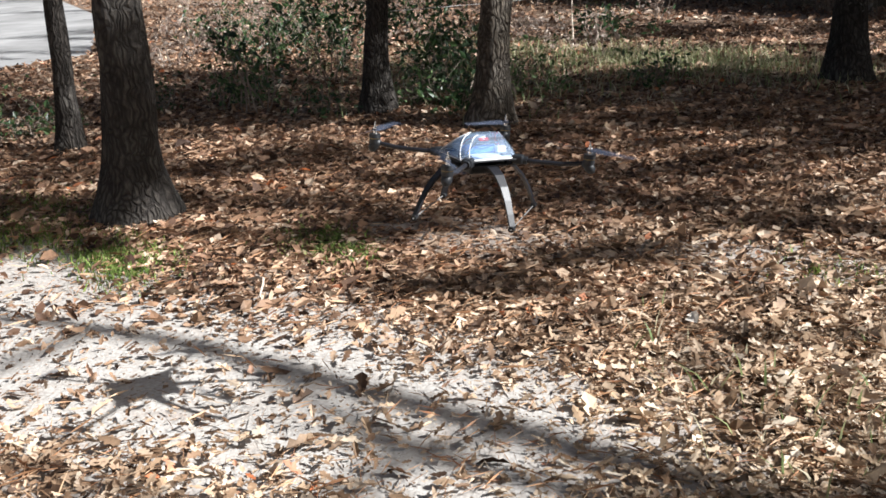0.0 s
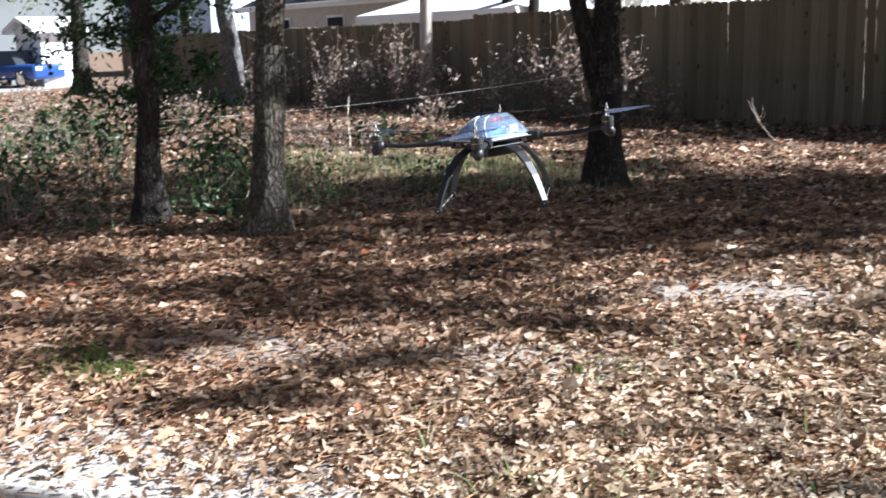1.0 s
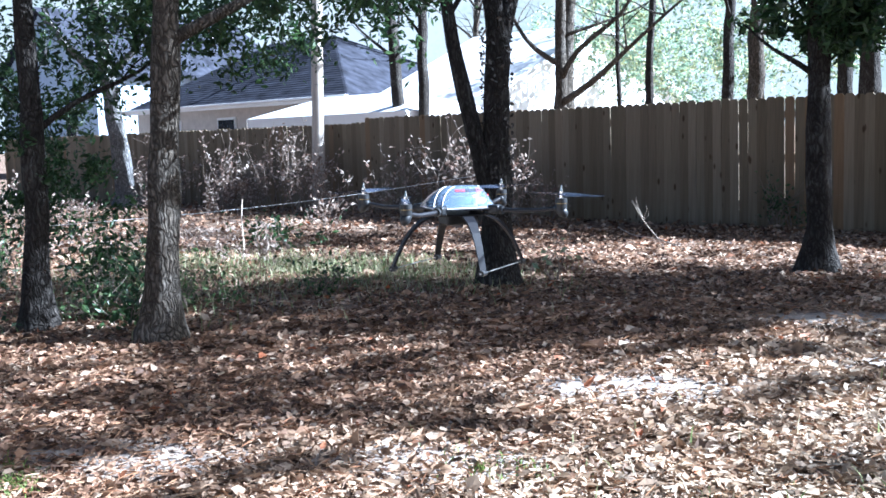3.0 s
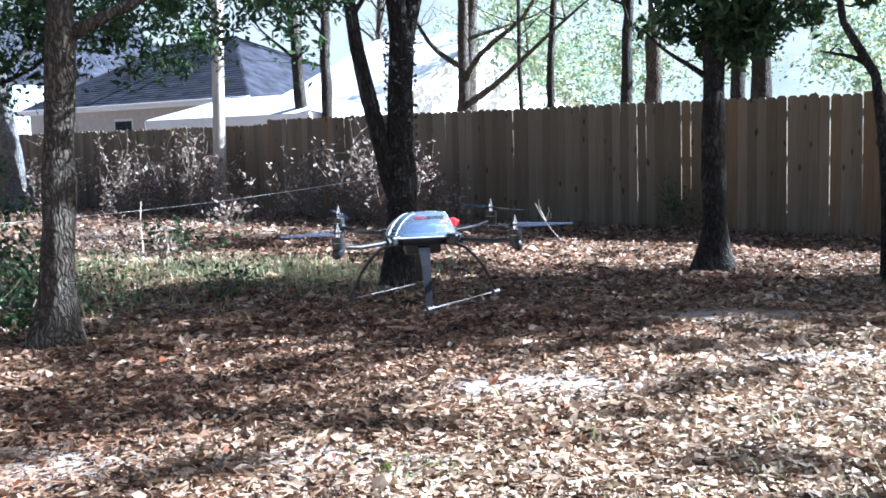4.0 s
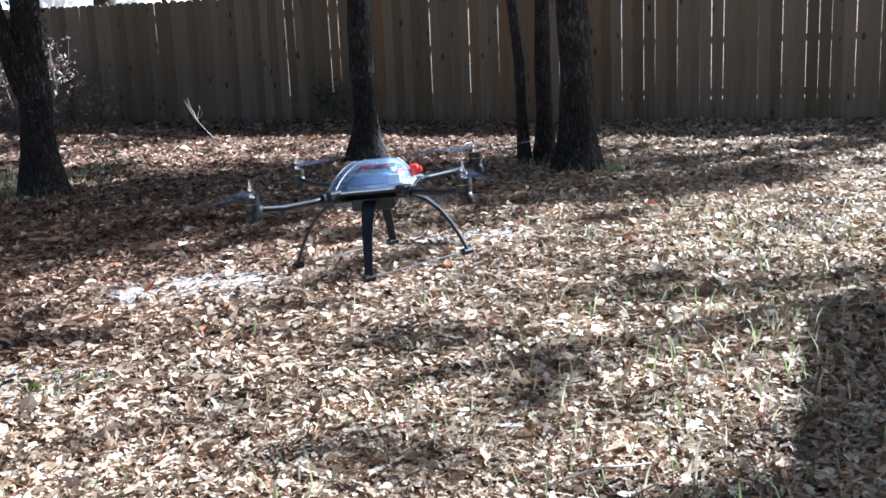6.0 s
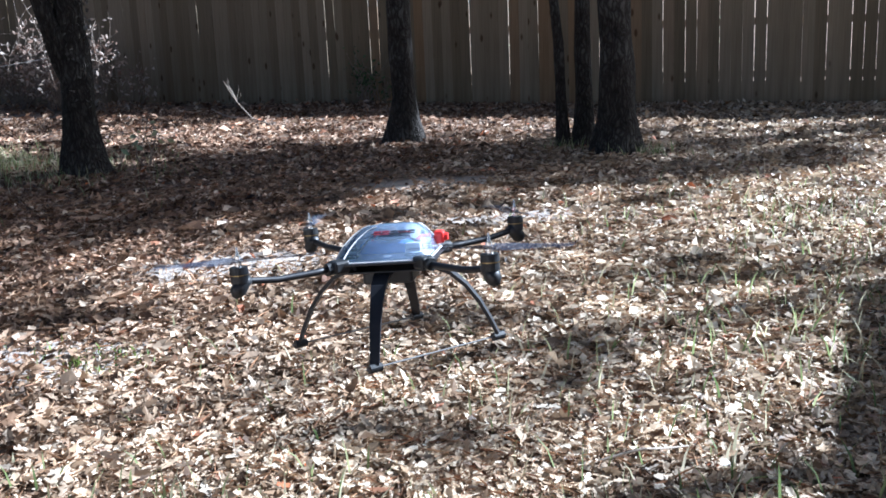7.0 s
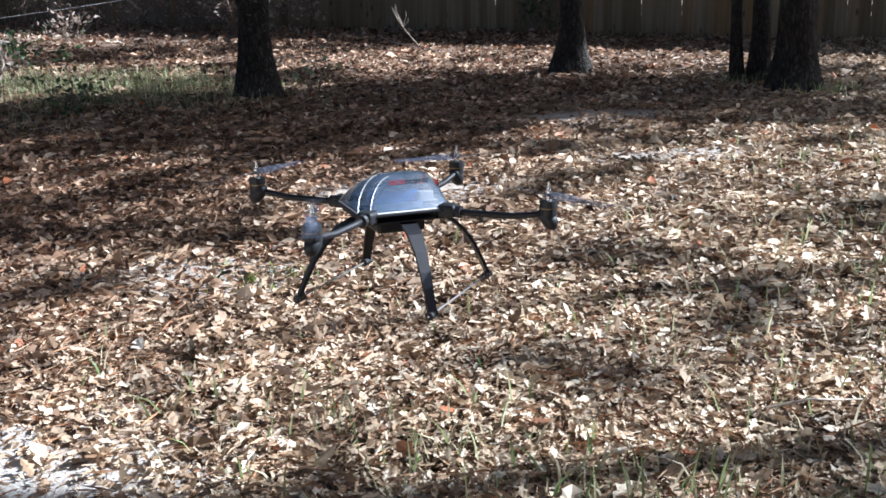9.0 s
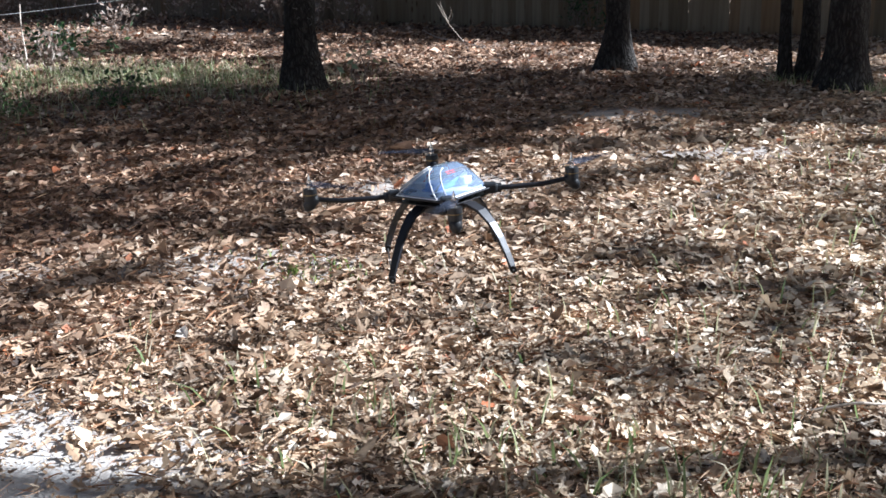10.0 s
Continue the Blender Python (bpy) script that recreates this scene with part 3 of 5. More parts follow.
def build_drone():
    drone = tagged(new("quadcopter"), "black carbon quadcopter with a clear dome and curved landing legs, hovering", "drone")
    bm = bmesh.new()                                            # centre plates
    for z, s in ((-0.012, 0.098), (-0.03, 0.082)):
        box(bm, (s * 2.1, s * 1.9, 0.004), Matrix.Translation((0, 0, z)), 0.001)
    for sx in (-1, 1):
        for sy in (-1, 1):
            rod(bm, (sx * 0.06, sy * 0.055, -0.03), (sx * 0.06, sy * 0.055, -0.012), 0.004)
    part("body_plate", bm, CARBON, drone)
    bm = bmesh.new()
    box(bm, (0.1, 0.085, 0.03), Matrix.Translation((0, 0, -0.046)), 0.006)
    part("battery_tray", bm, BLACK_PLASTIC, drone)
    # clear dome
    bm = bmesh.new()
    rings = [[bm.verts.new(p) for p in dome_ring(i / 8)] for i in range(9)]
    for lo, hi in zip(rings, rings[1:]):
        for k in range(8):
            bm.faces.new((lo[k], lo[(k + 1) % 8], hi[(k + 1) % 8], hi[k]))
    top = [bm.verts.new(((v.co.x - 0.012) * 0.6 + 0.012, v.co.y * 0.6, 0.0532)) for v in rings[-1]]
    for k in range(8):
        bm.faces.new((rings[-1][k], rings[-1][(k + 1) % 8], top[(k + 1) % 8], top[k]))
    bm.faces.new(top)
    dome = part("dome", bm, dome_plastic(), drone, "clear plastic dome with pale edges", True)
    for k in (2, 3, 4, 5, 6, 7):                                # ribs along the dome's folds, white for the sun's glint on them
        bm = bmesh.new()
        tube(bm, [dome_ring(i / 8, 0.0006)[k] for i in range(9)], [0.0009] * 9, 6)
        part("rib", bm, WHITE_TRIM, dome)
    bm = bmesh.new()
    base = octagon(0.084, -0.097, 0.093, 0.0195, -0.009)
    tube(bm, base + base[:1], [0.0018] * 9, 6)
    part("rim", bm, WHITE_TRIM, dome)
    for side in (-1, 1):                                        # plain marks in place of the maker's lettering
        for k in range(5):
            bm = bmesh.new()
            m = Matrix.Translation((-0.014 + 0.017 * k, side * 0.0338, 0.0395)) @ pose(0, 0, 0, side * 46.6, 0, 0)
            box(bm, (0.0145, 0.0006, 0.0035), m @ Matrix.Translation((0, 0, 0.003)))
            box(bm, (0.0145, 0.0006, 0.0025), m @ Matrix.Translation((0, 0, -0.003)))
            part("mark", bm, RED_INK if k < 2 else GREY_INK, dome)
    bm = bmesh.new()                                            # what shows inside
    # Pale plate added under the dome to bounce sunlight and brighten it.
    for ring in ([bm.verts.new(q) for q in octagon(0.079, -0.09, 0.086, 0.019, -0.0085)],):
        bmesh.ops.extrude_face_region(bm, geom=[bm.faces.new(ring)])
        for v in ring:
            v.co.z += 0.003
    part("bounce_plate", bm, DECK, drone, "pale silver-blue plate added to brighten the dome")
    bm = bmesh.new()
    box(bm, (0.105, 0.042, 0.022), Matrix.Translation((-0.004, 0.0, 0.006)), 0.006)
    part("battery", bm, BLUE_WRAP, drone, "blue battery pack")
    bm = bmesh.new()
    box(bm, (0.055, 0.045, 0.005), Matrix.Translation((0.01, 0, 0.028)), 0.001)
    part("control_board", bm, BOARD, drone)
    bm = bmesh.new()
    rod(bm, (0.0, 0.0, 0.036), (0.0, 0.0, 0.045), 0.018, 0.017, 20)
    part("gps_puck", bm, WHITE_TRIM, drone)
    bm = bmesh.new()
    box(bm, (0.02, 0.03, 0.014), Matrix.Translation((-0.06, 0.02, 0.012)), 0.002)
    box(bm, (0.03, 0.018, 0.018), Matrix.Translation((0.055, -0.03, 0.008)), 0.002)
    part("receiver", bm, WHITE_TRIM, drone)
    for k, (mat, pts) in enumerate(((RED, ((-0.05, 0.03, 0.0), (-0.03, 0.02, 0.03), (0.0, 0.03, 0.034), (0.04, 0.02, 0.03))), (BLACK_PLASTIC, ((-0.06, -0.03, 0.0), (-0.03, -0.03, 0.03), (0.01, -0.035, 0.025), (0.05, -0.03, 0.03))), (BLACK_PLASTIC, ((-0.05, 0.0, 0.026), (-0.02, -0.02, 0.036), (0.02, -0.01, 0.034), (0.06, 0.02, 0.01))))):
        bm = bmesh.new()
        tube(bm, pts, [0.0025] * 4, 8)
        part("wire", bm, mat, drone, smooth=True)
    for x, y in ((-0.072, -0.045), (-0.072, 0.045), (0.06, -0.055), (0.06, 0.055)):
        bm = bmesh.new()
        box(bm, (0.034, 0.02, 0.008), Matrix.Translation((x, y, -0.004)), 0.002)
        part("speed_controller", bm, BLACK_PLASTIC, drone)
    plug = bmesh.new()
    box(plug, (0.022, 0.026, 0.026), Matrix.Translation((0.094, 0.047, 0.014)), 0.006)
    rod(plug, (0.103, 0.047, 0.014), (0.112, 0.047, 0.014), 0.009, 0.007)
    part("power_plug", plug, RED, drone, "red power plug")
    bm = bmesh.new()
    tube(bm, [(0.04, 0.01, 0.004), (0.06, 0.03, 0.02), (0.076, 0.043, 0.018), (0.088, 0.047, 0.014)], [0.004] * 4, 8)
    part("power_lead", bm, RED, drone)
    for k in range(4):                                          # arms with motors
        turn = Matrix.Rotation(radians(45 + 90 * k), 4, "Z")
        bm = bmesh.new()
        tube(bm, [turn @ Vector(p) for p in ((0.1, 0, -0.014), (0.17, 0, -0.0165), (0.25, 0, -0.0155), (0.305, 0, -0.008), (0.318, 0, -0.004))], [0.0068, 0.0066, 0.0064, 0.0062, 0.006], 12)
        arm = part("arm", bm, CARBON, drone, smooth=True)
        bm = bmesh.new()
        box(bm, (0.036, 0.032, 0.026), turn @ Matrix.Translation((0.118, 0, -0.014)), 0.006)
        rod(bm, turn @ Vector((0.134, 0, -0.0155)), turn @ Vector((0.146, 0, -0.016)), 0.0125)
        part("clamp", bm, BLACK_PLASTIC, arm)
        bm = bmesh.new()                                        # drop-shaped end cap under the motor
        tube(bm, [turn @ Vector(p) for p in ((0.306, 0, -0.004), (0.316, 0, -0.007), (0.326, 0, -0.015), (0.332, 0, -0.025), (0.334, 0, -0.033), (0.3335, 0, -0.036))], [0.009, 0.0135, 0.0155, 0.0145, 0.009, 0.003], 14)
        part("end_cap", bm, BLACK_PLASTIC, arm, smooth=True)
        bm = bmesh.new()
        c = turn @ Vector((ARM_R, 0, 0))
        rod(bm, c + Vector((0, 0, -0.008)), c + Vector((0, 0, 0.006)), 0.0165, None, 20)
        rod(bm, c + Vector((0, 0, 0.008)), c + Vector((0, 0, 0.021)), 0.0175, 0.0165, 20)
        motor = part("motor", bm, BLACK_PLASTIC, arm)
        bm = bmesh.new()
        rod(bm, c + Vector((0, 0, 0.006)), c + Vector((0, 0, 0.008)), 0.0172, None, 20)
        part("motor_ring", bm, GOLD, arm)
        bm = bmesh.new()
        rod(bm, c + Vector((0, 0, 0.021)), c + Vector((0, 0, 0.031)), 0.006, None, 14)
        rod(bm, c + Vector((0, 0, 0.034)), c + Vector((0, 0, 0.041)), 0.0062, None, 14)
        rod(bm, c + Vector((0, 0, 0.042)), c + Vector((0, 0, TIP_Z + 0.002)), 0.0042, 0.0012, 14)
        part("spinner", bm, STEEL, arm)
    props = []
    for k in range(4):
        bm = bmesh.new()
        for s in (-1, 1):
            rows = []
            for i in range(8):
                f = i / 7
                x = s * (0.008 + 0.142 * f)
                ch = 0.005 + 0.008 * math.sin(math.pi * min(1, f * 1.5 + 0.12)) * (1 - 0.55 * f)
                tw = s * 0.0052 * (1 - 0.75 * f) * (1 if k % 2 else -1)
                rows.append([bm.verts.new((x, -ch, -tw)), bm.verts.new((x, 0, 0.0016)), bm.verts.new((x, ch, tw)), bm.verts.new((x, 0, -0.0004))])
            for a, b in zip(rows, rows[1:]):
                for j in range(4):
                    bm.faces.new((a[j], a[(j + 1) % 4], b[(j + 1) % 4], b[j]))
            bm.faces.new(rows[0])
            bm.faces.new(rows[-1][::-1])
        rod(bm, (0, 0, -0.003), (0, 0, 0.003), 0.0095)
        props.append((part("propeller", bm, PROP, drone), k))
    feet = []
    for k in range(4):                                          # curved landing legs between the arms
        turn = Matrix.Rotation(radians(90 * k), 4, "Z")
        bm = bmesh.new()
        mid = [(0.045, -0.034), (0.085, -0.036), (0.118, -0.05), (0.148, -0.078), (0.172, -0.112), (0.19, -0.148), (LEG_R, LEG_Z + 0.004)]
        wide = [0.016, 0.0165, 0.0145, 0.012, 0.0105, 0.0095, 0.009]
        rows = []
        for (r, z), w in zip(mid, wide):
            rows.append([bm.verts.new(turn @ Vector((r + dx, y, z + dz))) for dx, y, dz in ((-0.002, -w, -0.002), (-0.002, w, -0.002), (0.003, w, 0.003), (0.003, -w, 0.003))])
        for a, b in zip(rows, rows[1:]):
            for j in range(4):
                bm.faces.new((a[j], a[(j + 1) % 4], b[(j + 1) % 4], b[j]))
        bm.faces.new(rows[0])
        bm.faces.new(rows[-1][::-1])
        leg = part("leg", bm, CARBON, drone)
        bm = bmesh.new()
        c = turn @ Vector((LEG_R, 0, LEG_Z))
        along = Vector((1, 1, 0)).normalized() * 0.013
        rod(bm, c - along, c + along, 0.0085, None, 14)
        part("foot", bm, BLACK_PLASTIC, leg)
        feet.append(c)
    for a, b in ((3, 0), (2, 1)):
        bm = bmesh.new()
        d = (feet[b] - feet[a]).normalized() * 0.02
        rod(bm, feet[a] - d, feet[b] + d, 0.0018, None, 8)
        part("skid", bm, SKID, drone, "thin pale carbon skid rod")
    return drone, props


# Blade material made half see-through to imitate the blur of spinning.
def blurred_blade():
    m, n, l, b = material("blurred_blade", 0.3, 0, 0.5)
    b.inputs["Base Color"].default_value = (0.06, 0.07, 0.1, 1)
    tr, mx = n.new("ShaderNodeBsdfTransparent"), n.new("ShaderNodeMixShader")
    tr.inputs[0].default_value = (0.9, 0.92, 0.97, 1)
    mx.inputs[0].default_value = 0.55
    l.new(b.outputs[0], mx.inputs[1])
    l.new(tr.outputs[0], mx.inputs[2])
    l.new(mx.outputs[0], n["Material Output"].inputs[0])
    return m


PROP = blurred_blade()
SKID = plain("skid_rod", (0.16, 0.155, 0.15), 0.28, vary=0.1, scale=20, spec=0.7)


# ---------------------------------------------------------------- houses, pole, car
SIDING = plain("blue_siding", (0.42, 0.5, 0.62), 0.6, vary=0.08, scale=3)
WALL_TAN = plain("tan_wall", (0.55, 0.5, 0.45), 0.8, vary=0.12, scale=4)
SHINGLE = plain("grey_shingles", (0.034, 0.036, 0.048), 0.95, vary=0.6, scale=2.5, stretch=(0.4, 1, 1), spec=0.08)
PALE_ROOF = plain("pale_roof", (0.72, 0.72, 0.72), 0.5, vary=0.08, scale=3)
TARP = plain("white_tarp", (0.82, 0.83, 0.86), 0.5, vary=0.05, scale=3)
GLASS_DARK = plain("window_glass", (0.03, 0.035, 0.045), 0.08, vary=0.1, scale=2, spec=0.8)
CONCRETE = plain("pale_drive", (0.25, 0.245, 0.24), 0.9, vary=0.35, scale=0.7)
CAR_PAINT = plain("blue_paint", (0.02, 0.055, 0.2), 0.25, vary=0.05, scale=2, spec=0.6)
RUBBER = plain("rubber", (0.02, 0.02, 0.02), 0.8, vary=0.2)
POLE_WOOD = plain("pale_pole", (0.48, 0.43, 0.38), 0.85, vary=0.25, scale=9, stretch=(3, 3, 0.2))


def gable_roof(bm, x0, x1, y0, y1, eave, ridge, over=0.4, along="x"):
    """Two thick slopes."""
    if along == "x":
        ym = (y0 + y1) / 2
        for ya in (y0 - over, y1 + over):
            k = (ridge - eave) / (ym - y0)
            low = eave - over * k
            vs = [bm.verts.new(p) for p in ((x0 - over, ya, low), (x1 + over, ya, low), (x1 + over, ym, ridge), (x0 - over, ym, ridge))]
            vs2 = [bm.verts.new(v.co + Vector((0, 0, 0.16))) for v in vs]
            bm.faces.new(vs)
            bm.faces.new(vs2[::-1])
            for i in range(4):
                j = (i + 1) % 4
                bm.faces.new((vs[i], vs2[i], vs2[j], vs[j]))
    else:
        xm = (x0 + x1) / 2
        for xa in (x0 - over, x1 + over):
            k = (ridge - eave) / (xm - x0)
            low = eave - over * k
            vs = [bm.verts.new(p) for p in ((xa, y0 - over, low), (xa, y1 + over, low), (xm, y1 + over, ridge), (xm, y0 - over, ridge))]
            vs2 = [bm.verts.new(v.co + Vector((0, 0, 0.16))) for v in vs]
            bm.faces.new(vs)
            bm.faces.new(vs2[::-1])
            for i in range(4):
                j = (i + 1) % 4
                bm.faces.new((vs[i], vs2[i], vs2[j], vs[j]))


def house(label, x0, x1, y0, y1, eave, ridge, wall, roof, windows, along="x", siding=False):
    root = tagged(new("house"), label, "house")
    bm = bmesh.new()
    box(bm, (x1 - x0, y1 - y0, eave), Matrix.Translation(((x0 + x1) / 2, (y0 + y1) / 2, eave / 2)))
    if along == "x":
        ends = [((x0, y0, eave), (x0, y1, eave), (x0, (y0 + y1) / 2, ridge)), ((x1, y0, eave), (x1, y1, eave), (x1, (y0 + y1) / 2, ridge))]
    else:
        ends = [((x0, y0, eave), (x1, y0, eave), ((x0 + x1) / 2, y0, ridge)), ((x0, y1, eave), (x1, y1, eave), ((x0 + x1) / 2, y1, ridge))]
    for e in ends:
        bm.faces.new([bm.verts.new(p) for p in e])
    part("wall", bm, wall, root)
    bm = bmesh.new()
    gable_roof(bm, x0, x1, y0, y1, eave, ridge, along=along)
    part("roof", bm, roof, root)
    bm = bmesh.new()
    if along == "x":
        k = (ridge - eave) / ((y1 - y0) / 2)
        box(bm, (x1 - x0 + 0.84, 0.04, 0.24), Matrix.Translation(((x0 + x1) / 2, y0 - 0.425, eave - 0.4 * k + 0.05)))
        part("fascia", bm, WHITE_TRIM, root, "white eave board")
    if siding:
        for i in range(int(ridge / 0.2)):
            z = 0.1 + 0.2 * i
            f = 1 if z < eave or along == "x" else max(0.05, 1 - (z - eave) / (ridge - eave))
            bm = bmesh.new()
            box(bm, ((x1 - x0) * f, 0.03, 0.185), Matrix.Translation(((x0 + x1) / 2, y0 - 0.014, z)) @ pose(0, 0, 0, -5, 0, 0))
            part("siding_board", bm, wall, root)
    for x, z, w, h in windows:
        bm = bmesh.new()
        box(bm, (w + 0.16, 0.08, h + 0.16), Matrix.Translation((x, y0 - 0.045, z)), 0.01)
        win = part("window", bm, WHITE_TRIM, root)
        bm = bmesh.new()
        for s in (-1, 1):
            box(bm, (w, 0.02, h / 2 - 0.03), Matrix.Translation((x, y0 - 0.09, z + s * h / 4)))
        part("pane", bm, GLASS_DARK, win)
    return root


def hip_house(label, x0, x1, y0, y1, eave, ridge, ra, rb):
    """A house under a hip roof, its front slope laid in shingle courses. ra, rb: the ridge's ends."""
    root = tagged(new("house"), label, "house")
    bm = bmesh.new()
    box(bm, (x1 - x0, y1 - y0, eave), Matrix.Translation(((x0 + x1) / 2, (y0 + y1) / 2, eave / 2)))
    part("wall", bm, WALL_TAN, root)
    ov, ym, low = 0.42, (y0 + y1) / 2, eave - 0.06
    bm = bmesh.new()
    c = [bm.verts.new(q) for q in ((x0 - ov, y0 - ov, low), (x1 + ov, y0 - ov, low), (x1 + ov, y1 + ov, low), (x0 - ov, y1 + ov, low))]
    r = [bm.verts.new((x, ym, ridge)) for x in (ra, rb)]
    for f in ((c[0], c[1], r[1], r[0]), (c[1], c[2], r[1]), (c[2], c[3], r[0], r[1]), (c[3], c[0], r[0]), (c[3], c[2], c[1], c[0])):
        bm.faces.new(f)
    roof = part("roof", bm, SHINGLE, root)
    rise, run = ridge - low, ym - y0 + ov
    slope, tilt, n = math.hypot(rise, run), math.degrees(math.atan2(rise, run)), 30
    for i in range(n):
        f = (i + 0.45) / n
        xa, xb = x0 - ov + (ra - x0 + ov) * f, x1 + ov + (rb - x1 - ov) * f
        bm = bmesh.new()
        box(bm, (xb - xa, slope / n * 1.08, 0.016), pose((xa + xb) / 2, y0 - ov + run * f, low + rise * f + 0.018, tilt - 4))
        part("shingle_course", bm, SHINGLE, roof)
    bm = bmesh.new()
    box(bm, (x1 - x0 + 0.9, 0.04, 0.22), Matrix.Translation(((x0 + x1) / 2, y0 - ov - 0.025, eave - 0.09)), 0.005)
    part("fascia", bm, WHITE_TRIM, root, "white eave board")
    bm = bmesh.new()
    box(bm, (x1 - x0 + 0.9, 0.1, 0.1), Matrix.Translation(((x0 + x1) / 2, y0 - ov - 0.1, eave - 0.03)), 0.03)
    part("gutter", bm, WHITE_TRIM, root)
    for x in (-40.0, -36.0, -31.5):
        bm = bmesh.new()
        box(bm, (1.26, 0.08, 1.36), Matrix.Translation((x, y0 - 0.045, 1.75)), 0.01)
        win = part("window", bm, WHITE_TRIM, root)
        for k in (-1, 1):
            bm = bmesh.new()
            box(bm, (1.1, 0.02, 0.57), Matrix.Translation((x, y0 - 0.09, 1.75 + k * 0.3)))
            part("pane", bm, GLASS_DARK, win)
    return root


def drive_slab(name, pts, label):
    bm = bmesh.new()
    up = [bm.verts.new((x, y, 0.012)) for x, y in pts]
    dn = [bm.verts.new((x, y, -0.08)) for x, y in pts]
    bm.faces.new(up)
    for i in range(len(pts)):
        j = (i + 1) % len(pts)
        bm.faces.new((up[i], dn[i], dn[j], up[j]))
    tagged(part(name, bm, CONCRETE), label, "driveway", kind="structure")


def build_far():
    hip_house("single-storey house with tan walls and dark grey shingle hip roof", -43.0, -28.5, 24.5, 33.0, 2.95, 5.7, -38.5, -34.2)
    house("low house with a pale sunlit roof beyond the fence", -27.6, -22.4, 25.0, 36, 2.62, 5.0, TARP, PALE_ROOF, ((-26, 1.6, 1.0, 1.2), (-24, 1.6, 1.0, 1.2)))
    house("two-storey blue-grey house with lap siding and gable", -58, -47.5, 25, 36, 5.0, 8.4, SIDING, SHINGLE, ((-52.8, 6.3, 0.8, 1.2), (-55.5, 2.6, 1.0, 1.4), (-50.2, 2.6, 1.0, 1.4)), "y", True)
    house("small white shed beside the drive", -45.4, -42.5, 14.9, 16.3, 2.2, 2.6, TARP, PALE_ROOF, (), "y")
    # pale canopy tent behind the fence
    tent = tagged(new("canopy_tent"), "white peaked canopy tent standing behind the fence", "tent")
    bm = bmesh.new()
    x0, x1, y0, y1 = -27.6, -20.4, 19.5, 23
    c = [bm.verts.new(p) for p in ((x0, y0, 2.15), (x1, y0, 2.15), (x1, y1, 2.15), (x0, y1, 2.15))]
    r = [bm.verts.new(p) for p in ((x0 + 1.7, (y0 + y1) / 2, 2.75), (x1 - 1.7, (y0 + y1) / 2, 2.75))]
    lo = [bm.verts.new(v.co - Vector((0, 0, 0.3))) for v in c]
    bm.faces.new((c[0], c[1], r[1], r[0]))
    bm.faces.new((c[2], c[3], r[0], r[1]))
    bm.faces.new((c[1], c[2], r[1]))
    bm.faces.new((c[3], c[0], r[0]))
    for i in range(4):
        bm.faces.new((lo[i], lo[(i + 1) % 4], c[(i + 1) % 4], c[i]))
    part("cover", bm, TARP, tent)
    for x in (x0, x1):
        for y in (y0, y1):
            bm = bmesh.new()
            rod(bm, (x, y, 0), (x, y, 2.1), 0.025)
            part("leg", bm, STEEL, tent)
    # utility pole
    pole = tagged(new("utility_pole"), "tall pale wooden utility pole beside the fence", "pole")
    bm = bmesh.new()
    tube(bm, [(-16.94 + 0.02 * i, 13.62 + 0.02 * i, -0.1 + 0.9 * i) for i in range(11)], [0.135 - 0.004 * i for i in range(11)], 16, 0.05)
    part("shaft", bm, POLE_WOOD, pole, smooth=True)
    bm = bmesh.new()
    box(bm, (2.2, 0.1, 0.12), Matrix.Translation((-16.74, 13.95, 8.4)), 0.01)
    part("crossarm", bm, POLE_WOOD, pole)
    # driveway
    pts = [(-15.3, 1.2), (-16.2, -12), (-60, -14), (-60, 7.5), (-27, 4.9), (-17, 2.9)]
    drive_slab("driveway", pts, "pale sunlit concrete driveway beyond the trees")
    drive_slab("driveway", [(-39, 11.8), (-60, 12), (-66, 24), (-41.5, 16.2)], "bright concrete parking apron beside the houses")
    build_backdrop()
    build_car()


def build_backdrop():
    """Glowing sheet added far off, standing in for bright hazy sky over far woods."""
    m, n, l, b = material("glowing_distance", 1.0, 0, 0.0)
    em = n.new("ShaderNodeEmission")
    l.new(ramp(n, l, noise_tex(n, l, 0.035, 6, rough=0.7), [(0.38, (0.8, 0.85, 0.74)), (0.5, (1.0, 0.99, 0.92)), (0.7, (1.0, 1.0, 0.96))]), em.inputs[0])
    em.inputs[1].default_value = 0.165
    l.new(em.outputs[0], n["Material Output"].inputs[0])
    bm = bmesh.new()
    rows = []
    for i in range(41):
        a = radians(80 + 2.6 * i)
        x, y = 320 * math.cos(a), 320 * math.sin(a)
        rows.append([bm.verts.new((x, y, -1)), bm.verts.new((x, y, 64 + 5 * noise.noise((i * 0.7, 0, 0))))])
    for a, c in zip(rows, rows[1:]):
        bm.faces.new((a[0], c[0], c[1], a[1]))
    tagged(part("backdrop", bm, m), "glowing pale backdrop of hazy distance behind the woods", "backdrop", kind="structure")


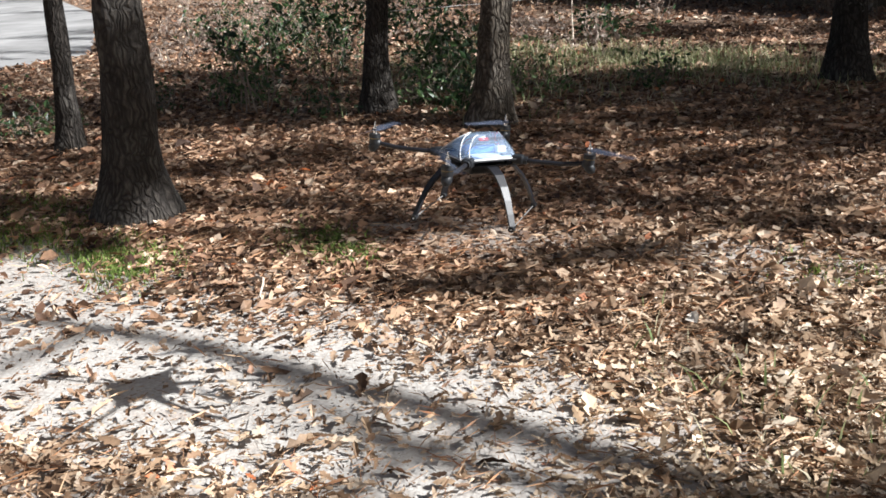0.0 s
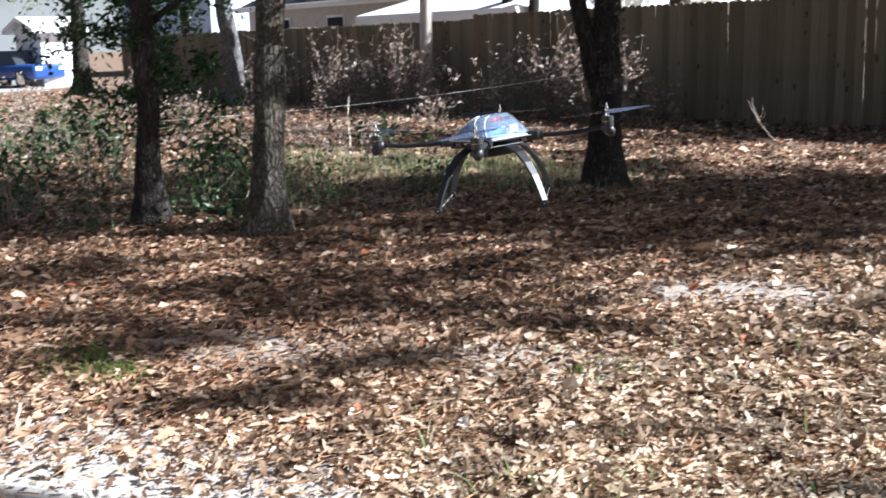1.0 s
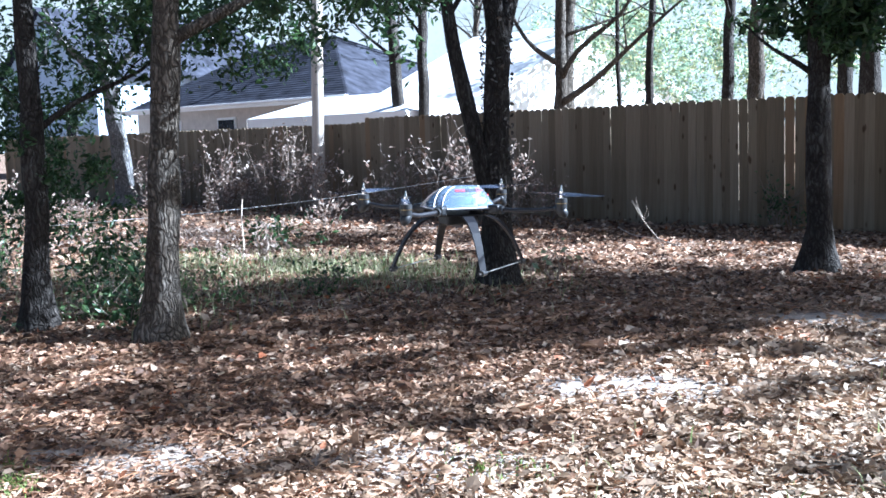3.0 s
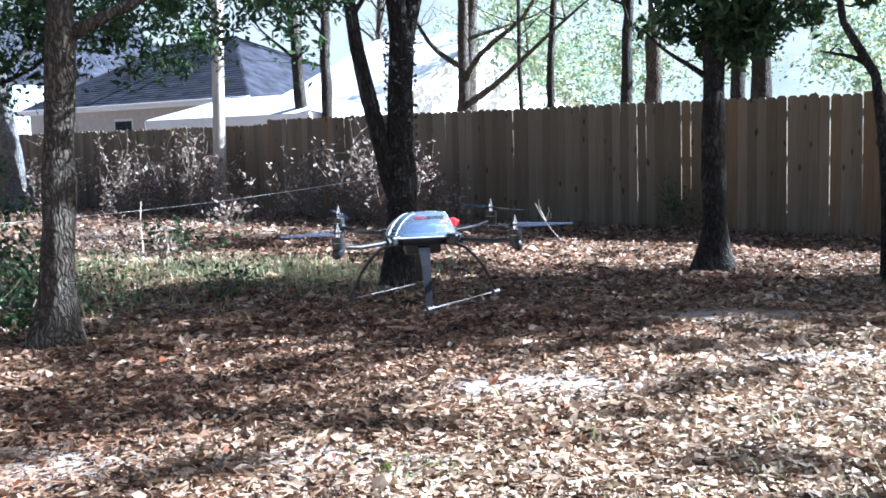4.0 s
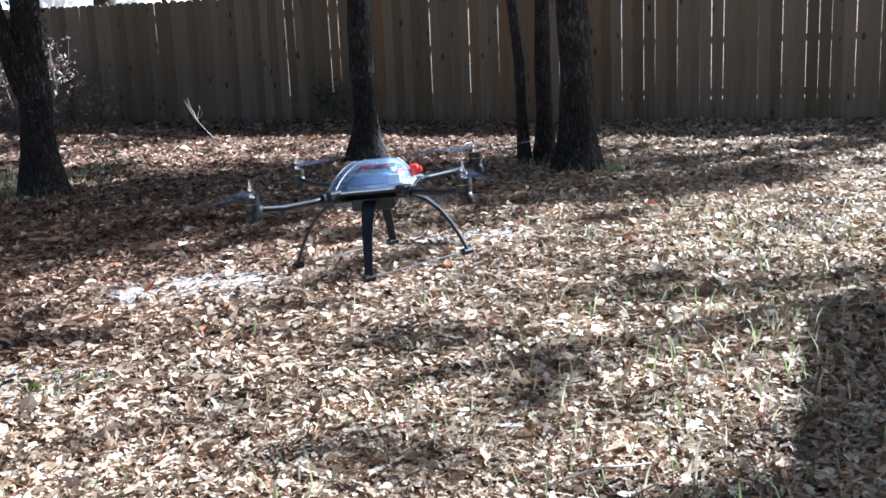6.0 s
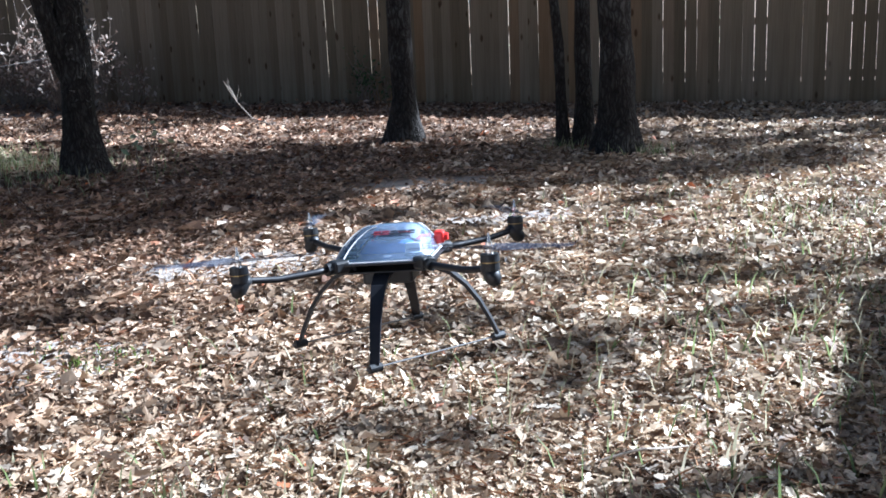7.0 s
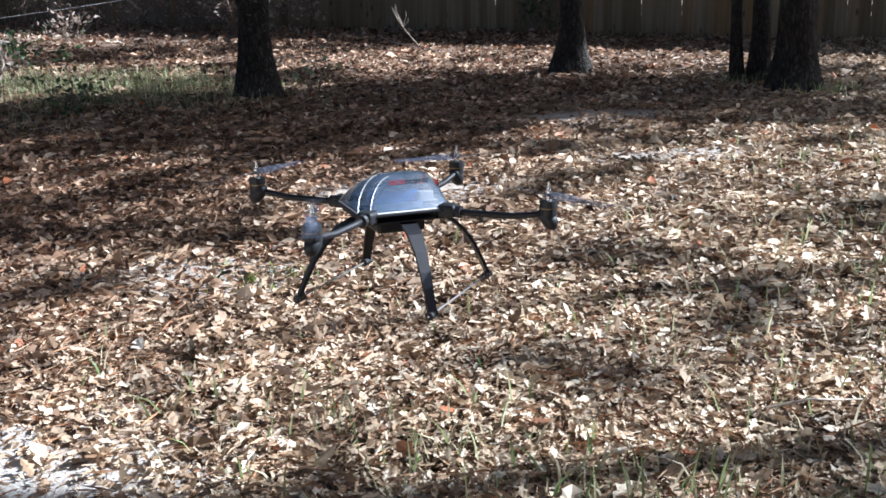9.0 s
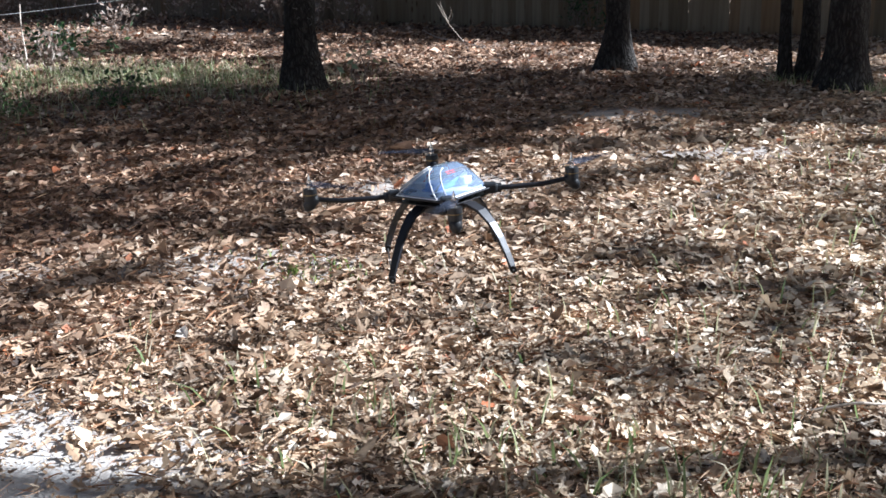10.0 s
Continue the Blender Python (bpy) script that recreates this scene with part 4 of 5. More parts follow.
def build_car():
    car = tagged(new("car"), "small blue hatchback car parked on the drive", "car")
    car.matrix_world = pose(-44.0, 14.2, 0.012, 0, 0, 25)
    bm = bmesh.new()
    box(bm, (4.1, 1.7, 0.6), Matrix.Translation((0, 0, 0.6)), 0.14)
    body = part("body", bm, CAR_PAINT, car, smooth=True)
    bm = bmesh.new()
    made = bmesh.ops.create_cube(bm, size=1, matrix=Matrix.Translation((-0.25, 0, 1.13)) @ Matrix.Diagonal((2.6, 1.5, 0.52, 1)))
    for v in made["verts"]:
        if v.co.z > 1.2:
            v.co.x = -0.25 + (v.co.x + 0.25) * 0.68
            v.co.y *= 0.85
    part("cabin", bm, GLASS_DARK, car)
    bm = bmesh.new()
    box(bm, (1.75, 1.27, 0.05), Matrix.Translation((-0.25, 0, 1.41)), 0.02)
    part("roof", bm, CAR_PAINT, car)
    for x in (-1.3, 1.3):
        for y in (-0.78, 0.78):
            bm = bmesh.new()
            rod(bm, (x, y - 0.09, 0.31), (x, y + 0.09, 0.31), 0.31, None, 24)
            wheel = part("wheel", bm, RUBBER, car)
            bm = bmesh.new()
            rod(bm, (x, y - 0.1, 0.31), (x, y + 0.1, 0.31), 0.19, None, 16)
            part("rim", bm, STEEL, wheel)
    for x in (2.03, -2.03):
        for y in (-0.6, 0.6):
            bm = bmesh.new()
            box(bm, (0.06, 0.3, 0.14), Matrix.Translation((x, y, 0.72)), 0.02)
            part("headlight" if x > 0 else "tail_light", bm, WHITE_TRIM if x > 0 else RED, car)


def build_shed():
    """Garden shed out of sight, whose shadow falls over the yard's edge."""
    # Unseen house and oaks added behind the camera to cut sky light.
    house("unseen plain tan house added behind to block sky light", -9, 4, -17, -6.5, 2.9, 5.6, WALL_TAN, SHINGLE, ())
    for k, (x, y) in enumerate(((-13, -5), (7.5, -3.5), (-16, -11))):
        tree("oak_tree", "unseen evergreen oak added behind to block sky light", [[(x, y, 0), (x, y, 3), (x, y, 8)]], 0.2, BARK_OAK, (), [((x, y, 6.0), 2.4, 2600), ((x, y, 4.0), 1.8, 1200)], GREEN_DARK, 0.2, 120 + k)
    house("brown wooden garden shed at the yard's edge", 2.87, 5.7, 3.0, 7.55, 2.45, 2.75, WALL_TAN, SHINGLE, (), "y")


# ---------------------------------------------------------------- trees
def build_trees():
    tree("oak_tree", "stout dark oak with ridged bark and flared roots", [[(-6.07, 1.15, 0), (-6.07, 1.2, 1.3), (-6.0, 1.3, 4), (-5.9, 1.2, 9)]], 0.155, BARK_DARK,
         [((-6.0, 1.3, 4), (-8, 2.6, 6), 0.07), ((-5.95, 1.25, 5), (-4, 0.2, 7.5), 0.07)], [((-6, 1.3, 7.5), 2.2, 5200)], GREEN_DARK, 0.11, 21, 1.9)
    tree("young_tree", "slim dark leaning tree with bare trunk", [[(-8.58, 1.19, 0), (-8.57, 1.22, 0.6), (-8.58, 1.23, 1.2), (-8.7, 1.2, 3.2), (-8.9, 1.1, 6)]], 0.09, BARK_DARK, (), [((-9, 1.1, 5.8), 1.3, 900)], GREEN_DARK, 0.1, 22, 1.5)
    tree("holly_tree", "dark evergreen tree with low leafy side shoots", [[(-8.48, 3.76, 0), (-8.45, 3.82, 1.0), (-8.44, 3.84, 2.8), (-8.4, 3.9, 7)]], 0.12, BARK_DARK,
         [((-8.45, 3.82, 1.3), (-9.6, 3.9, 2.2), 0.03), ((-8.45, 3.82, 1.6), (-8.0, 5.0, 2.6), 0.03)],
         [((-9.0, 3.7, 1.7), 0.55, 1400), ((-8.8, 4.4, 2.3), 0.6, 1600), ((-9.3, 4.3, 0.95), 0.5, 1000), ((-8.7, 3.9, 3.1), 0.8, 1600), ((-8.5, 4.1, 1.3), 0.4, 700), ((-9.4, 3.6, 2.4), 0.6, 1400), ((-9.8, 4.6, 1.8), 0.6, 1200), ((-8.3, 4.5, 2.9), 0.5, 1000), ((-8.4, 4, 6), 1.8, 2400)], GREEN_DARK, 0.066, 23, 1.6)
    tree("oak_tree", "mid-sized oak with ridged grey-brown bark and leafy crown", [[(-7.16, 4.14, 0), (-7.1, 4.22, 1.3), (-7.05, 4.31, 2.64), (-6.95, 4.4, 4.5), (-6.9, 4.4, 9)]], 0.14, BARK_OAK,
         [((-7.06, 4.28, 2.25), (-6.3, 5.3, 3.2), 0.055), ((-7.06, 4.3, 2.6), (-8.4, 4.6, 3.6), 0.05)],
         [((-6.6, 5.3, 2.75), 0.5, 1300), ((-7.9, 4.7, 2.6), 0.55, 1800), ((-6.2, 5.9, 2.75), 0.6, 1600), ((-7.4, 5.6, 2.8), 0.7, 1600), ((-8.2, 5.4, 2.3), 0.5, 1000), ((-8.9, 6.6, 2.6), 0.5, 500), ((-6.9, 4.4, 7), 2.2, 6500)], GREEN_DARK, 0.075, 24, 1.7)
    fork = tree("forked_tree", "dark forked tree with two mossy stems and flaking bark", [[(-6.87, 7.73, 0), (-6.84, 7.71, 0.7), (-6.82, 7.72, 1.24), (-6.8, 7.74, 2.28), (-6.84, 7.71, 2.87), (-6.9, 7.9, 8)],
         [(-6.86, 7.7, 0.85), (-6.9, 7.6, 1.19), (-6.96, 7.53, 1.52), (-7.02, 7.48, 1.91), (-7.09, 7.41, 2.39), (-7.15, 7.36, 2.88), (-7.6, 7.1, 6.5)]], 0.172, BARK_DARK,
         [((-6.8, 7.74, 2.3), (-6.45, 8.05, 4.4), 0.095), ((-7.12, 7.38, 2.6), (-6.75, 7.6, 3.3), 0.03), ((-7.18, 7.43, 2.9), (-8.2, 7.6, 4.6), 0.04)], [((-7, 7.6, 7.2), 2.0, 5200)], GREEN_DARK, 0.11, 25, 1.5, stem=0.62)
    g = np.random.default_rng(251)
    a, h = g.uniform(0, 6.28, 420), g.uniform(0.5, 2.9, 420)
    tagged(leaf_mesh("bark_flakes", np.column_stack([0.05 + np.cos(a) * 0.15, np.sin(a) * 0.15, h]), 0.05, BARK_FLAKE, 252, slim=0.6, parent=fork), "thin flakes of peeling bark", kind="stuff")
    tree("evergreen_tree", "dark evergreen with flared base and dense glossy crown", [[(-4.7, 10.15, 0), (-4.7, 10.15, 2.14), (-4.73, 10.13, 3.0), (-4.7, 10.2, 7)]], 0.135, BARK_DARK,
         [((-4.72, 10.14, 1.95), (-5.35, 9.85, 2.5), 0.035), ((-4.7, 10.15, 2.2), (-4.1, 10.4, 2.7), 0.03)],
         [((-4.95, 10.0, 2.7), 0.45, 1100), ((-4.35, 10.3, 2.5), 0.45, 1200), ((-4.0, 10.2, 2.75), 0.5, 1000), ((-4.6, 10.2, 2.4), 0.35, 600), ((-5.1, 10.1, 3.1), 0.5, 800), ((-4.6, 10.1, 3.3), 0.8, 1500), ((-4.7, 10.2, 5.4), 1.7, 5200)], GREEN_DARK, 0.11, 26, 1.8)
    tree("young_tree", "thin dark tree curving beside a thick trunk", [[(-2.9, 9.95, 0), (-2.93, 9.93, 1.0), (-3.03, 9.91, 1.9), (-3.3, 9.82, 2.4), (-3.6, 9.8, 4.5)]], 0.058, BARK_DARK,
         [((-3.03, 9.91, 1.95), (-3.5, 9.8, 2.15), 0.03)], [((-3.5, 9.8, 4.2), 0.9, 700)], GREEN_DARK, 0.1, 27, 1.5)
    tree("young_tree", "dark slender trunk standing close behind another", [[(-2.72, 10.05, 0), (-2.73, 10.05, 2.0), (-2.75, 10.1, 6)]], 0.088, BARK_DARK, (), [((-2.8, 10.1, 5.8), 1.2, 900)], GREEN_DARK, 0.1, 28, 1.4)
    tree("oak_tree", "thick straight oak with dark grey ridged bark", [[(-2.3, 9.71, 0), (-2.33, 9.7, 1.5), (-2.38, 9.7, 3), (-2.3, 9.8, 10)]], 0.18, BARK_DARK,
         [((-2.35, 9.7, 4.5), (-4.2, 11, 7), 0.08), ((-2.35, 9.7, 5), (-0.6, 9, 8), 0.08)], [((-2.4, 9.9, 8.5), 2.6, 6500)], GREEN_DARK, 0.12, 29, 1.5)
    # beyond the fence
    far = [(-21.0, 0.2, -0.35, 31), (-20.2, 0.17, -0.05, 32), (-15.5, 0.2, 0.1, 33), (-13.2, 0.1, 0.1, 34), (-11.26, 0.14, 0.05, 35), (-10.6, 0.2, 0.0, 36), (-8.72, 0.16, -0.05, 37), (-8.3, 0.22, 0.05, 38), (-18.0, 0.07, 0.1, 39), (-13.9, 0.06, -0.1, 40)]
    for x, r, lean, seed in far:
        tree("bare_tree", "leafless grey-barked tree beyond the fence against the sky", [[(x, 20, 0), (x + lean * 0.8, 20, 3.2), (x + lean * 2, 20.2, 6), (x + lean * 3, 20.3, 10)]], r, BARK_DARK if seed % 3 else BARK_OAK, bare=9, seed=seed, flare=1.3)
    for x, y, seed in ((-29.5, 33.5, 44), (-26.0, 36.5, 45), (-33.0, 36.0, 46)):
        tree("bare_tree", "tall leafless tree standing behind the houses", [[(x, y, 0), (x, y, 4), (x + 0.3, y, 8), (x + 0.2, y, 13)]], 0.2, BARK_OAK, bare=18, seed=seed, flare=1.3)
    tree("bare_tree", "big leafless tree with long low limbs", [[(-15.3, 19.6, 0), (-15.3, 19.6, 3), (-15.2, 19.6, 6), (-15, 19.8, 9)]], 0.17, BARK_OAK,
         [((-15.3, 19.6, 2.1), (-11.6, 19.2, 4.2), 0.09), ((-15.3, 19.6, 2.6), (-13.0, 19.4, 5.2), 0.08), ((-15.3, 19.6, 3.0), (-17, 19.4, 5.2), 0.07)], bare=5, seed=41)
    tree("pale_tree", "pale-barked leaning tree at the yard's corner", [[(-22.98, 12.7, 0), (-23.01, 12.65, 0.75), (-23.09, 12.51, 2.35), (-23.19, 12.32, 4.31), (-23.4, 12.1, 9)]], 0.27, BARK_PALE,
         [((-23.1, 12.49, 2.9), (-23.72, 11.27, 4.68), 0.15), ((-23.1, 12.49, 3.2), (-21.9, 13.4, 5.4), 0.1)], bare=7, seed=42)
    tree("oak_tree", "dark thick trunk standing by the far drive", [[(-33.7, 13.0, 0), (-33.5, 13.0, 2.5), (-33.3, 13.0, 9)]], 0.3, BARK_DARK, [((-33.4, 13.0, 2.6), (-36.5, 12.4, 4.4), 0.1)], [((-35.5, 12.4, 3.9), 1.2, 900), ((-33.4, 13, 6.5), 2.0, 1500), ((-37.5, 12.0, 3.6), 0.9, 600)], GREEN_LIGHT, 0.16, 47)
    tree("pale_tree", "pale trunk half hidden among dry brush", [[(-22.0, 13.2, 0), (-22.0, 13.2, 3), (-21.9, 13.2, 8)]], 0.2, BARK_PALE, bare=4, seed=43)
    # tall oaks added up-sun, crowns set out of view to shade given spots
    up_sun = (
        (1.0, 12.5, 9.0, ((-7.4, 1.5, 9.4, 1.0, 800), (-5.2, 2.7, 8.2, 0.8, 450), (-9.9, 2.7, 9.5, 1.0, 1000), (-4.6, 3.2, 7.5, 0.8, 380), (-6.4, 0.75, 8.5, 0.55, 700), (-5.6, 0.95, 8.0, 0.35, 300), (-3.85, 1.95, 8.0, 0.3, 260))),
        (3.2, 15.2, 10.0, ((-6.2, 3.9, 10, 1.1, 450), (-7.7, 5.7, 10, 1.2, 1100), (-5.4, 5.2, 9, 1.2, 850), (-6.4, 5.9, 10, 0.8, 900), (-5.4, 5.5, 10, 0.7, 600), (-6.3, 6.6, 10, 0.6, 500))),
        (4.3, 17.8, 10.0, ((-6, 8.3, 10, 1.1, 1100), (-4.6, 6.8, 9, 0.9, 900), (-8.2, 6.0, 11, 1.0, 600), (-7.3, 9.0, 10.3, 1.0, 1000), (-6.8, 6.8, 10, 1.0, 900), (-5.6, 7.6, 10, 0.9, 800), (-9.3, 8.6, 10.5, 0.9, 450), (-6.7, 6.5, 10, 0.8, 800), (-5.4, 6.5, 10, 0.55, 450), (-4.6, 8.6, 9.5, 0.7, 650), (-5.8, 8.7, 9.5, 0.6, 500))),
        (6.2, 18.2, 9.0, ((-3.6, 8.9, 9, 0.8, 900), (-1.6, 8.9, 8, 0.8, 900), (-3.3, 6.4, 9.5, 0.5, 300), (-2.5, 8.3, 9, 0.7, 600), (-0.6, 9.6, 8.5, 0.6, 700), (-2.6, 9.6, 9.5, 0.5, 400), (-5.2, 9.1, 10, 0.8, 700), (-3.2, 6.95, 9, 0.25, 170), (-2.4, 7.1, 9, 0.25, 170), (-1.6, 7.3, 9, 0.22, 140), (-3.4, 8.3, 9.5, 0.5, 420), (-1.4, 8.3, 9, 0.4, 300), (-4.2, 9.2, 9.5, 0.6, 600), (-3.0, 9.0, 9.5, 0.5, 450), (-4.1, 7.5, 9.5, 0.4, 300), (-2.2, 7.9, 9, 0.35, 260), (-4.0, 9.0, 9.5, 0.9, 900), (-2.7, 8.6, 9.5, 0.7, 700))),
        (6.3, 11.9, 8.0, ((-3.6, 3.7, 8.5, 0.4, 200), (-1.0, 4.0, 7.5, 0.28, 60), (-1.6, 1.9, 8.2, 0.2, 50), (-0.7, 2.3, 8.2, 0.2, 50), (-2.2, 4.2, 8.5, 0.55, 80), (-0.9, 5.2, 8.0, 0.5, 45), (-2.6, 5.8, 8.5, 0.5, 150), (-1.6, 3.0, 8.0, 0.3, 70))),
        (-4.5, 16.4, 10.0, ((-12.2, 3.4, 10.5, 1.0, 450), (-17.5, 2.6, 10.5, 1.1, 700), (-21, 3.6, 10.5, 1.4, 800), (-15.5, 8.8, 10.5, 1.4, 1000), (-13.0, 9.8, 10.5, 1.2, 900))),
        (-1.5, 19.0, 10.0, ((-10.8, 5.6, 9.5, 1.0, 350), (-11.5, 5.0, 10.5, 1.0, 350), (-11.3, 10.3, 10, 0.9, 800), (-9.9, 11.2, 10, 0.5, 400))))
    for k, (x, y, h, spots) in enumerate(up_sun):
        clumps = [((gx + 1.03 * z, gy + 1.066 * z, z), size, n) for gx, gy, z, size, n in spots]
        tree("oak_tree", "evergreen oak added up-sun, its broken crown shading the yard", [[(x, y, 0), (x + 0.1, y, 3), (x, y + 0.1, h + 1)]], 0.1 if h < 9.5 else 0.16, BARK_OAK,
             [((x, y, c[2] * 0.6), c, 0.03 + 0.05 * size) for c, size, n in clumps], clumps, GREEN_DARK, 0.19, 60 + k, bare=3)
    # Out-of-view oak added for the limb-shadow streaks on the sand.
    tree("oak_tree", "unseen oak added so its long low limbs streak the yard with shade", [[(6.3, 9.4, 0), (6.3, 9.4, 4), (6.2, 9.4, 9)]], 0.12, BARK_OAK,
         [((6.3, 9.4, 5.6), (1.2, 6.5, 6.1), 0.12), ((6.3, 9.4, 5.2), (2.0, 7.0, 5.7), 0.09), ((6.3, 9.4, 6.5), (4.5, 8.2, 7.9), 0.08)], seed=77)


def build_far_woods():
    rng = np.random.default_rng(8)
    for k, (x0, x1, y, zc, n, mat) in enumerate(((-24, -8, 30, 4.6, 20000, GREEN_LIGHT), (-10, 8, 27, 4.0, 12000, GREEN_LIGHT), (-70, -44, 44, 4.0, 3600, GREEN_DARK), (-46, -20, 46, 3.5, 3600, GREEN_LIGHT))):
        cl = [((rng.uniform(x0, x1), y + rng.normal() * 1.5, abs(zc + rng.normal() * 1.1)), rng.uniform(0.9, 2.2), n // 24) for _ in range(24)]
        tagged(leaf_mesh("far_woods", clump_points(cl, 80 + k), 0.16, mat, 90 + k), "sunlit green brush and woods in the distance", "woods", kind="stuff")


def shrub(label, x, y, h, stems, leaves, mat, seed, size=0.06, spread=0.4):
    rng = random.Random(seed)
    root = tagged(new("shrub"), label, "shrub", "undergrowth of the yard")
    root.location = (x, y, 0)
    pts_all = []
    for _ in range(stems):
        bm = bmesh.new()
        b = (rng.uniform(-spread, spread), rng.uniform(-spread, spread) * 0.6, h * rng.uniform(0.5, 1.1))
        a = (b[0] * 0.3, b[1] * 0.3, -0.03)
        pts = curve_pts(a, b, 7, 0.16 * h, rng)
        tube(bm, pts, [0.009 * (1 - 0.7 * i / 7) for i in range(8)], 5)
        for _ in range(3):
            p = pts[rng.randint(2, 6)]
            q = p + Vector((rng.uniform(-0.4, 0.4), rng.uniform(-0.3, 0.3), rng.uniform(-0.05, 0.35)))
            tw = curve_pts(p, q, 4, 0.05, rng)
            tube(bm, tw, [0.004 * (1 - 0.7 * i / 4) for i in range(5)], 4)
            pts_all += tw
        pts_all += pts[3:]
        part("stem", bm, TWIG, root)
    g = np.random.default_rng(seed)
    c = np.array([tuple(p) for p in pts_all])[g.integers(0, len(pts_all), leaves)] + g.normal(size=(leaves, 3)) * 0.05
    c[:, 2] = np.maximum(c[:, 2], 0.03)
    leaf_mesh("foliage", c, size, mat, seed + 1, slim=0.5, parent=root)


def build_brush():
    rng = random.Random(17)
    for k in range(34):
        x = rng.uniform(-24, -10.8)
        shrub("dry tangled vine shrub with pale withered leaves by the fence", x, 13.2 + rng.uniform(-0.5, 0.4), rng.uniform(0.8, 1.9), 7, 130, DRY_LEAF, 200 + k, 0.085, 0.5)
    for k in range(12):
        shrub("dry bare brush with withered leaves at the yard's corner", rng.uniform(-26, -13), rng.uniform(6.0, 12.5), rng.uniform(0.4, 1.0), 6, 90, DRY_LEAF, 240 + k, 0.08, 0.5)
    for k, (x, y, h) in enumerate(((-9.6, 5.0, 0.7), (-9.0, 4.7, 0.45), (-10.3, 5.5, 0.6), (-9.2, 2.9, 0.9), (-10.6, 4.2, 0.9), (-8.0, 4.3, 0.35))):
        shrub("low green leafy undergrowth at the foot of the trees", x, y, h, 7, 260, GREEN_DARK, 260 + k, 0.075, 0.5)
    for k, (x, y) in enumerate(((-13.5, 4.6), (-12.9, 4.8), (-12.5, 5.2))):
        shrub("dense dark evergreen shrub among the leaves", x, y, 0.55, 8, 220, GREEN_DARK, 330 + k, 0.07, 0.4)
    for k in range(14):
        a = radians(50 + 2.6 * k + rng.uniform(-2, 2))
        r = rng.uniform(9.2, 11.0)
        shrub("low ragged green weeds under the trees", -r * math.sin(a), r * math.cos(a), rng.uniform(0.12, 0.3), 5, 150, GREEN_DARK if k % 2 else GREEN_WEED, 345 + k, 0.055, 0.45)
    for k in range(16):
        x, y = rng.uniform(-19, -10.5), rng.uniform(2.2, 9.0)
        shrub("low mixed weeds and seedlings at the wood's edge", x, y, rng.uniform(0.3, 0.8), 6, 150, GREEN_DARK if k % 3 else DRY_LEAF, 300 + k, 0.08, 0.6)
    for k, (x, y, h) in enumerate(((-7.05, 13.85, 0.7), (-6.8, 13.9, 0.5), (-12.2, 13.6, 0.5))):
        shrub("dark low weeds against the fence", x, y, h, 7, 160, GREEN_DARK, 280 + k, 0.06, 0.35)
    shrub("small bright green seedling by a trunk", -6.5, 8.2, 0.5, 3, 14, GREEN_LIGHT, 290, 0.08, 0.1)
    # dead branch leaning near the fence
    bm = bmesh.new()
    rng = random.Random(3)
    tube(bm, curve_pts((-8.7, 12.4, 0.1), (-7.0, 11.2, 0.04), 8, 0.06, rng), [0.005 + 0.0008 * i for i in range(9)], 6)
    tube(bm, curve_pts((-7.5, 11.6, 0.05), (-7.87, 11.53, 0.56), 6, 0.05, rng), [0.006, 0.006, 0.005, 0.005, 0.004, 0.003, 0.002], 6)
    for dx, dz in ((0.1, 0.2), (-0.12, 0.25), (-0.05, 0.3), (0.14, 0.12)):
        tube(bm, curve_pts((-7.72, 11.57, 0.3), (-7.78 + dx, 11.57, 0.3 + dz), 4, 0.03, rng), [0.003, 0.003, 0.002, 0.002, 0.001], 5)
    tagged(part("fallen_branch", bm, DEAD_STICK), "pale dead fallen branch lying on the leaves", "branch")
    for k, (a, b, r) in enumerate((((-11.0, 7.6, 0.02), (-11.4, 7.9, 0.75), 0.012), ((-3.4, 10.9, 0.03), (-2.2, 10.6, 0.16), 0.012), ((-4.45, 1.28, 0.03), (-4.1, 1.22, 0.05), 0.008), ((-0.75, 3.0, 0.04), (-0.5, 3.15, 0.06), 0.006))):
        bm = bmesh.new()
        tube(bm, curve_pts(a, b, 6, 0.04, rng), [r * (1 - 0.09 * i) for i in range(7)], 6)
        tagged(part("stick", bm, DEAD_STICK), "thin dry broken stick on the leaf litter", "stick")
    # a few large curled leaves lying on top of the litter
    for k, (x, y) in enumerate(((-0.38, 3.08), (-1.57, 2.26), (-0.55, 2.45), (-1.32, 2.62), (-1.76, 2.59), (-3.41, 2.68), (-2.91, 2.50), (-0.41, 3.15))):
        tagged(leaf_mesh("large_leaf", [(x, y, 0.045)], 0.065, PALE_LEAF if k % 2 == 0 else RED_LEAF, 400 + k, flat=0.75, slim=0.6, fold=0.3, lobed="oak"), "large curled dry leaf lying on the leaf litter", "leaf", "large fallen leaves")
    # cord strung between two trunks
    bm = bmesh.new()
    a, b = Vector((-8.40, 3.92, 0.86)), Vector((-6.98, 7.56, 1.09))
    tube(bm, [a.lerp(b, i / 12) - Vector((0, 0, 0.05 * math.sin(math.pi * i / 12))) for i in range(13)], [0.0027] * 13, 6)
    tagged(part("cord", bm, WHITE_TRIM), "thin pale cord strung between two tree trunks", "cord")


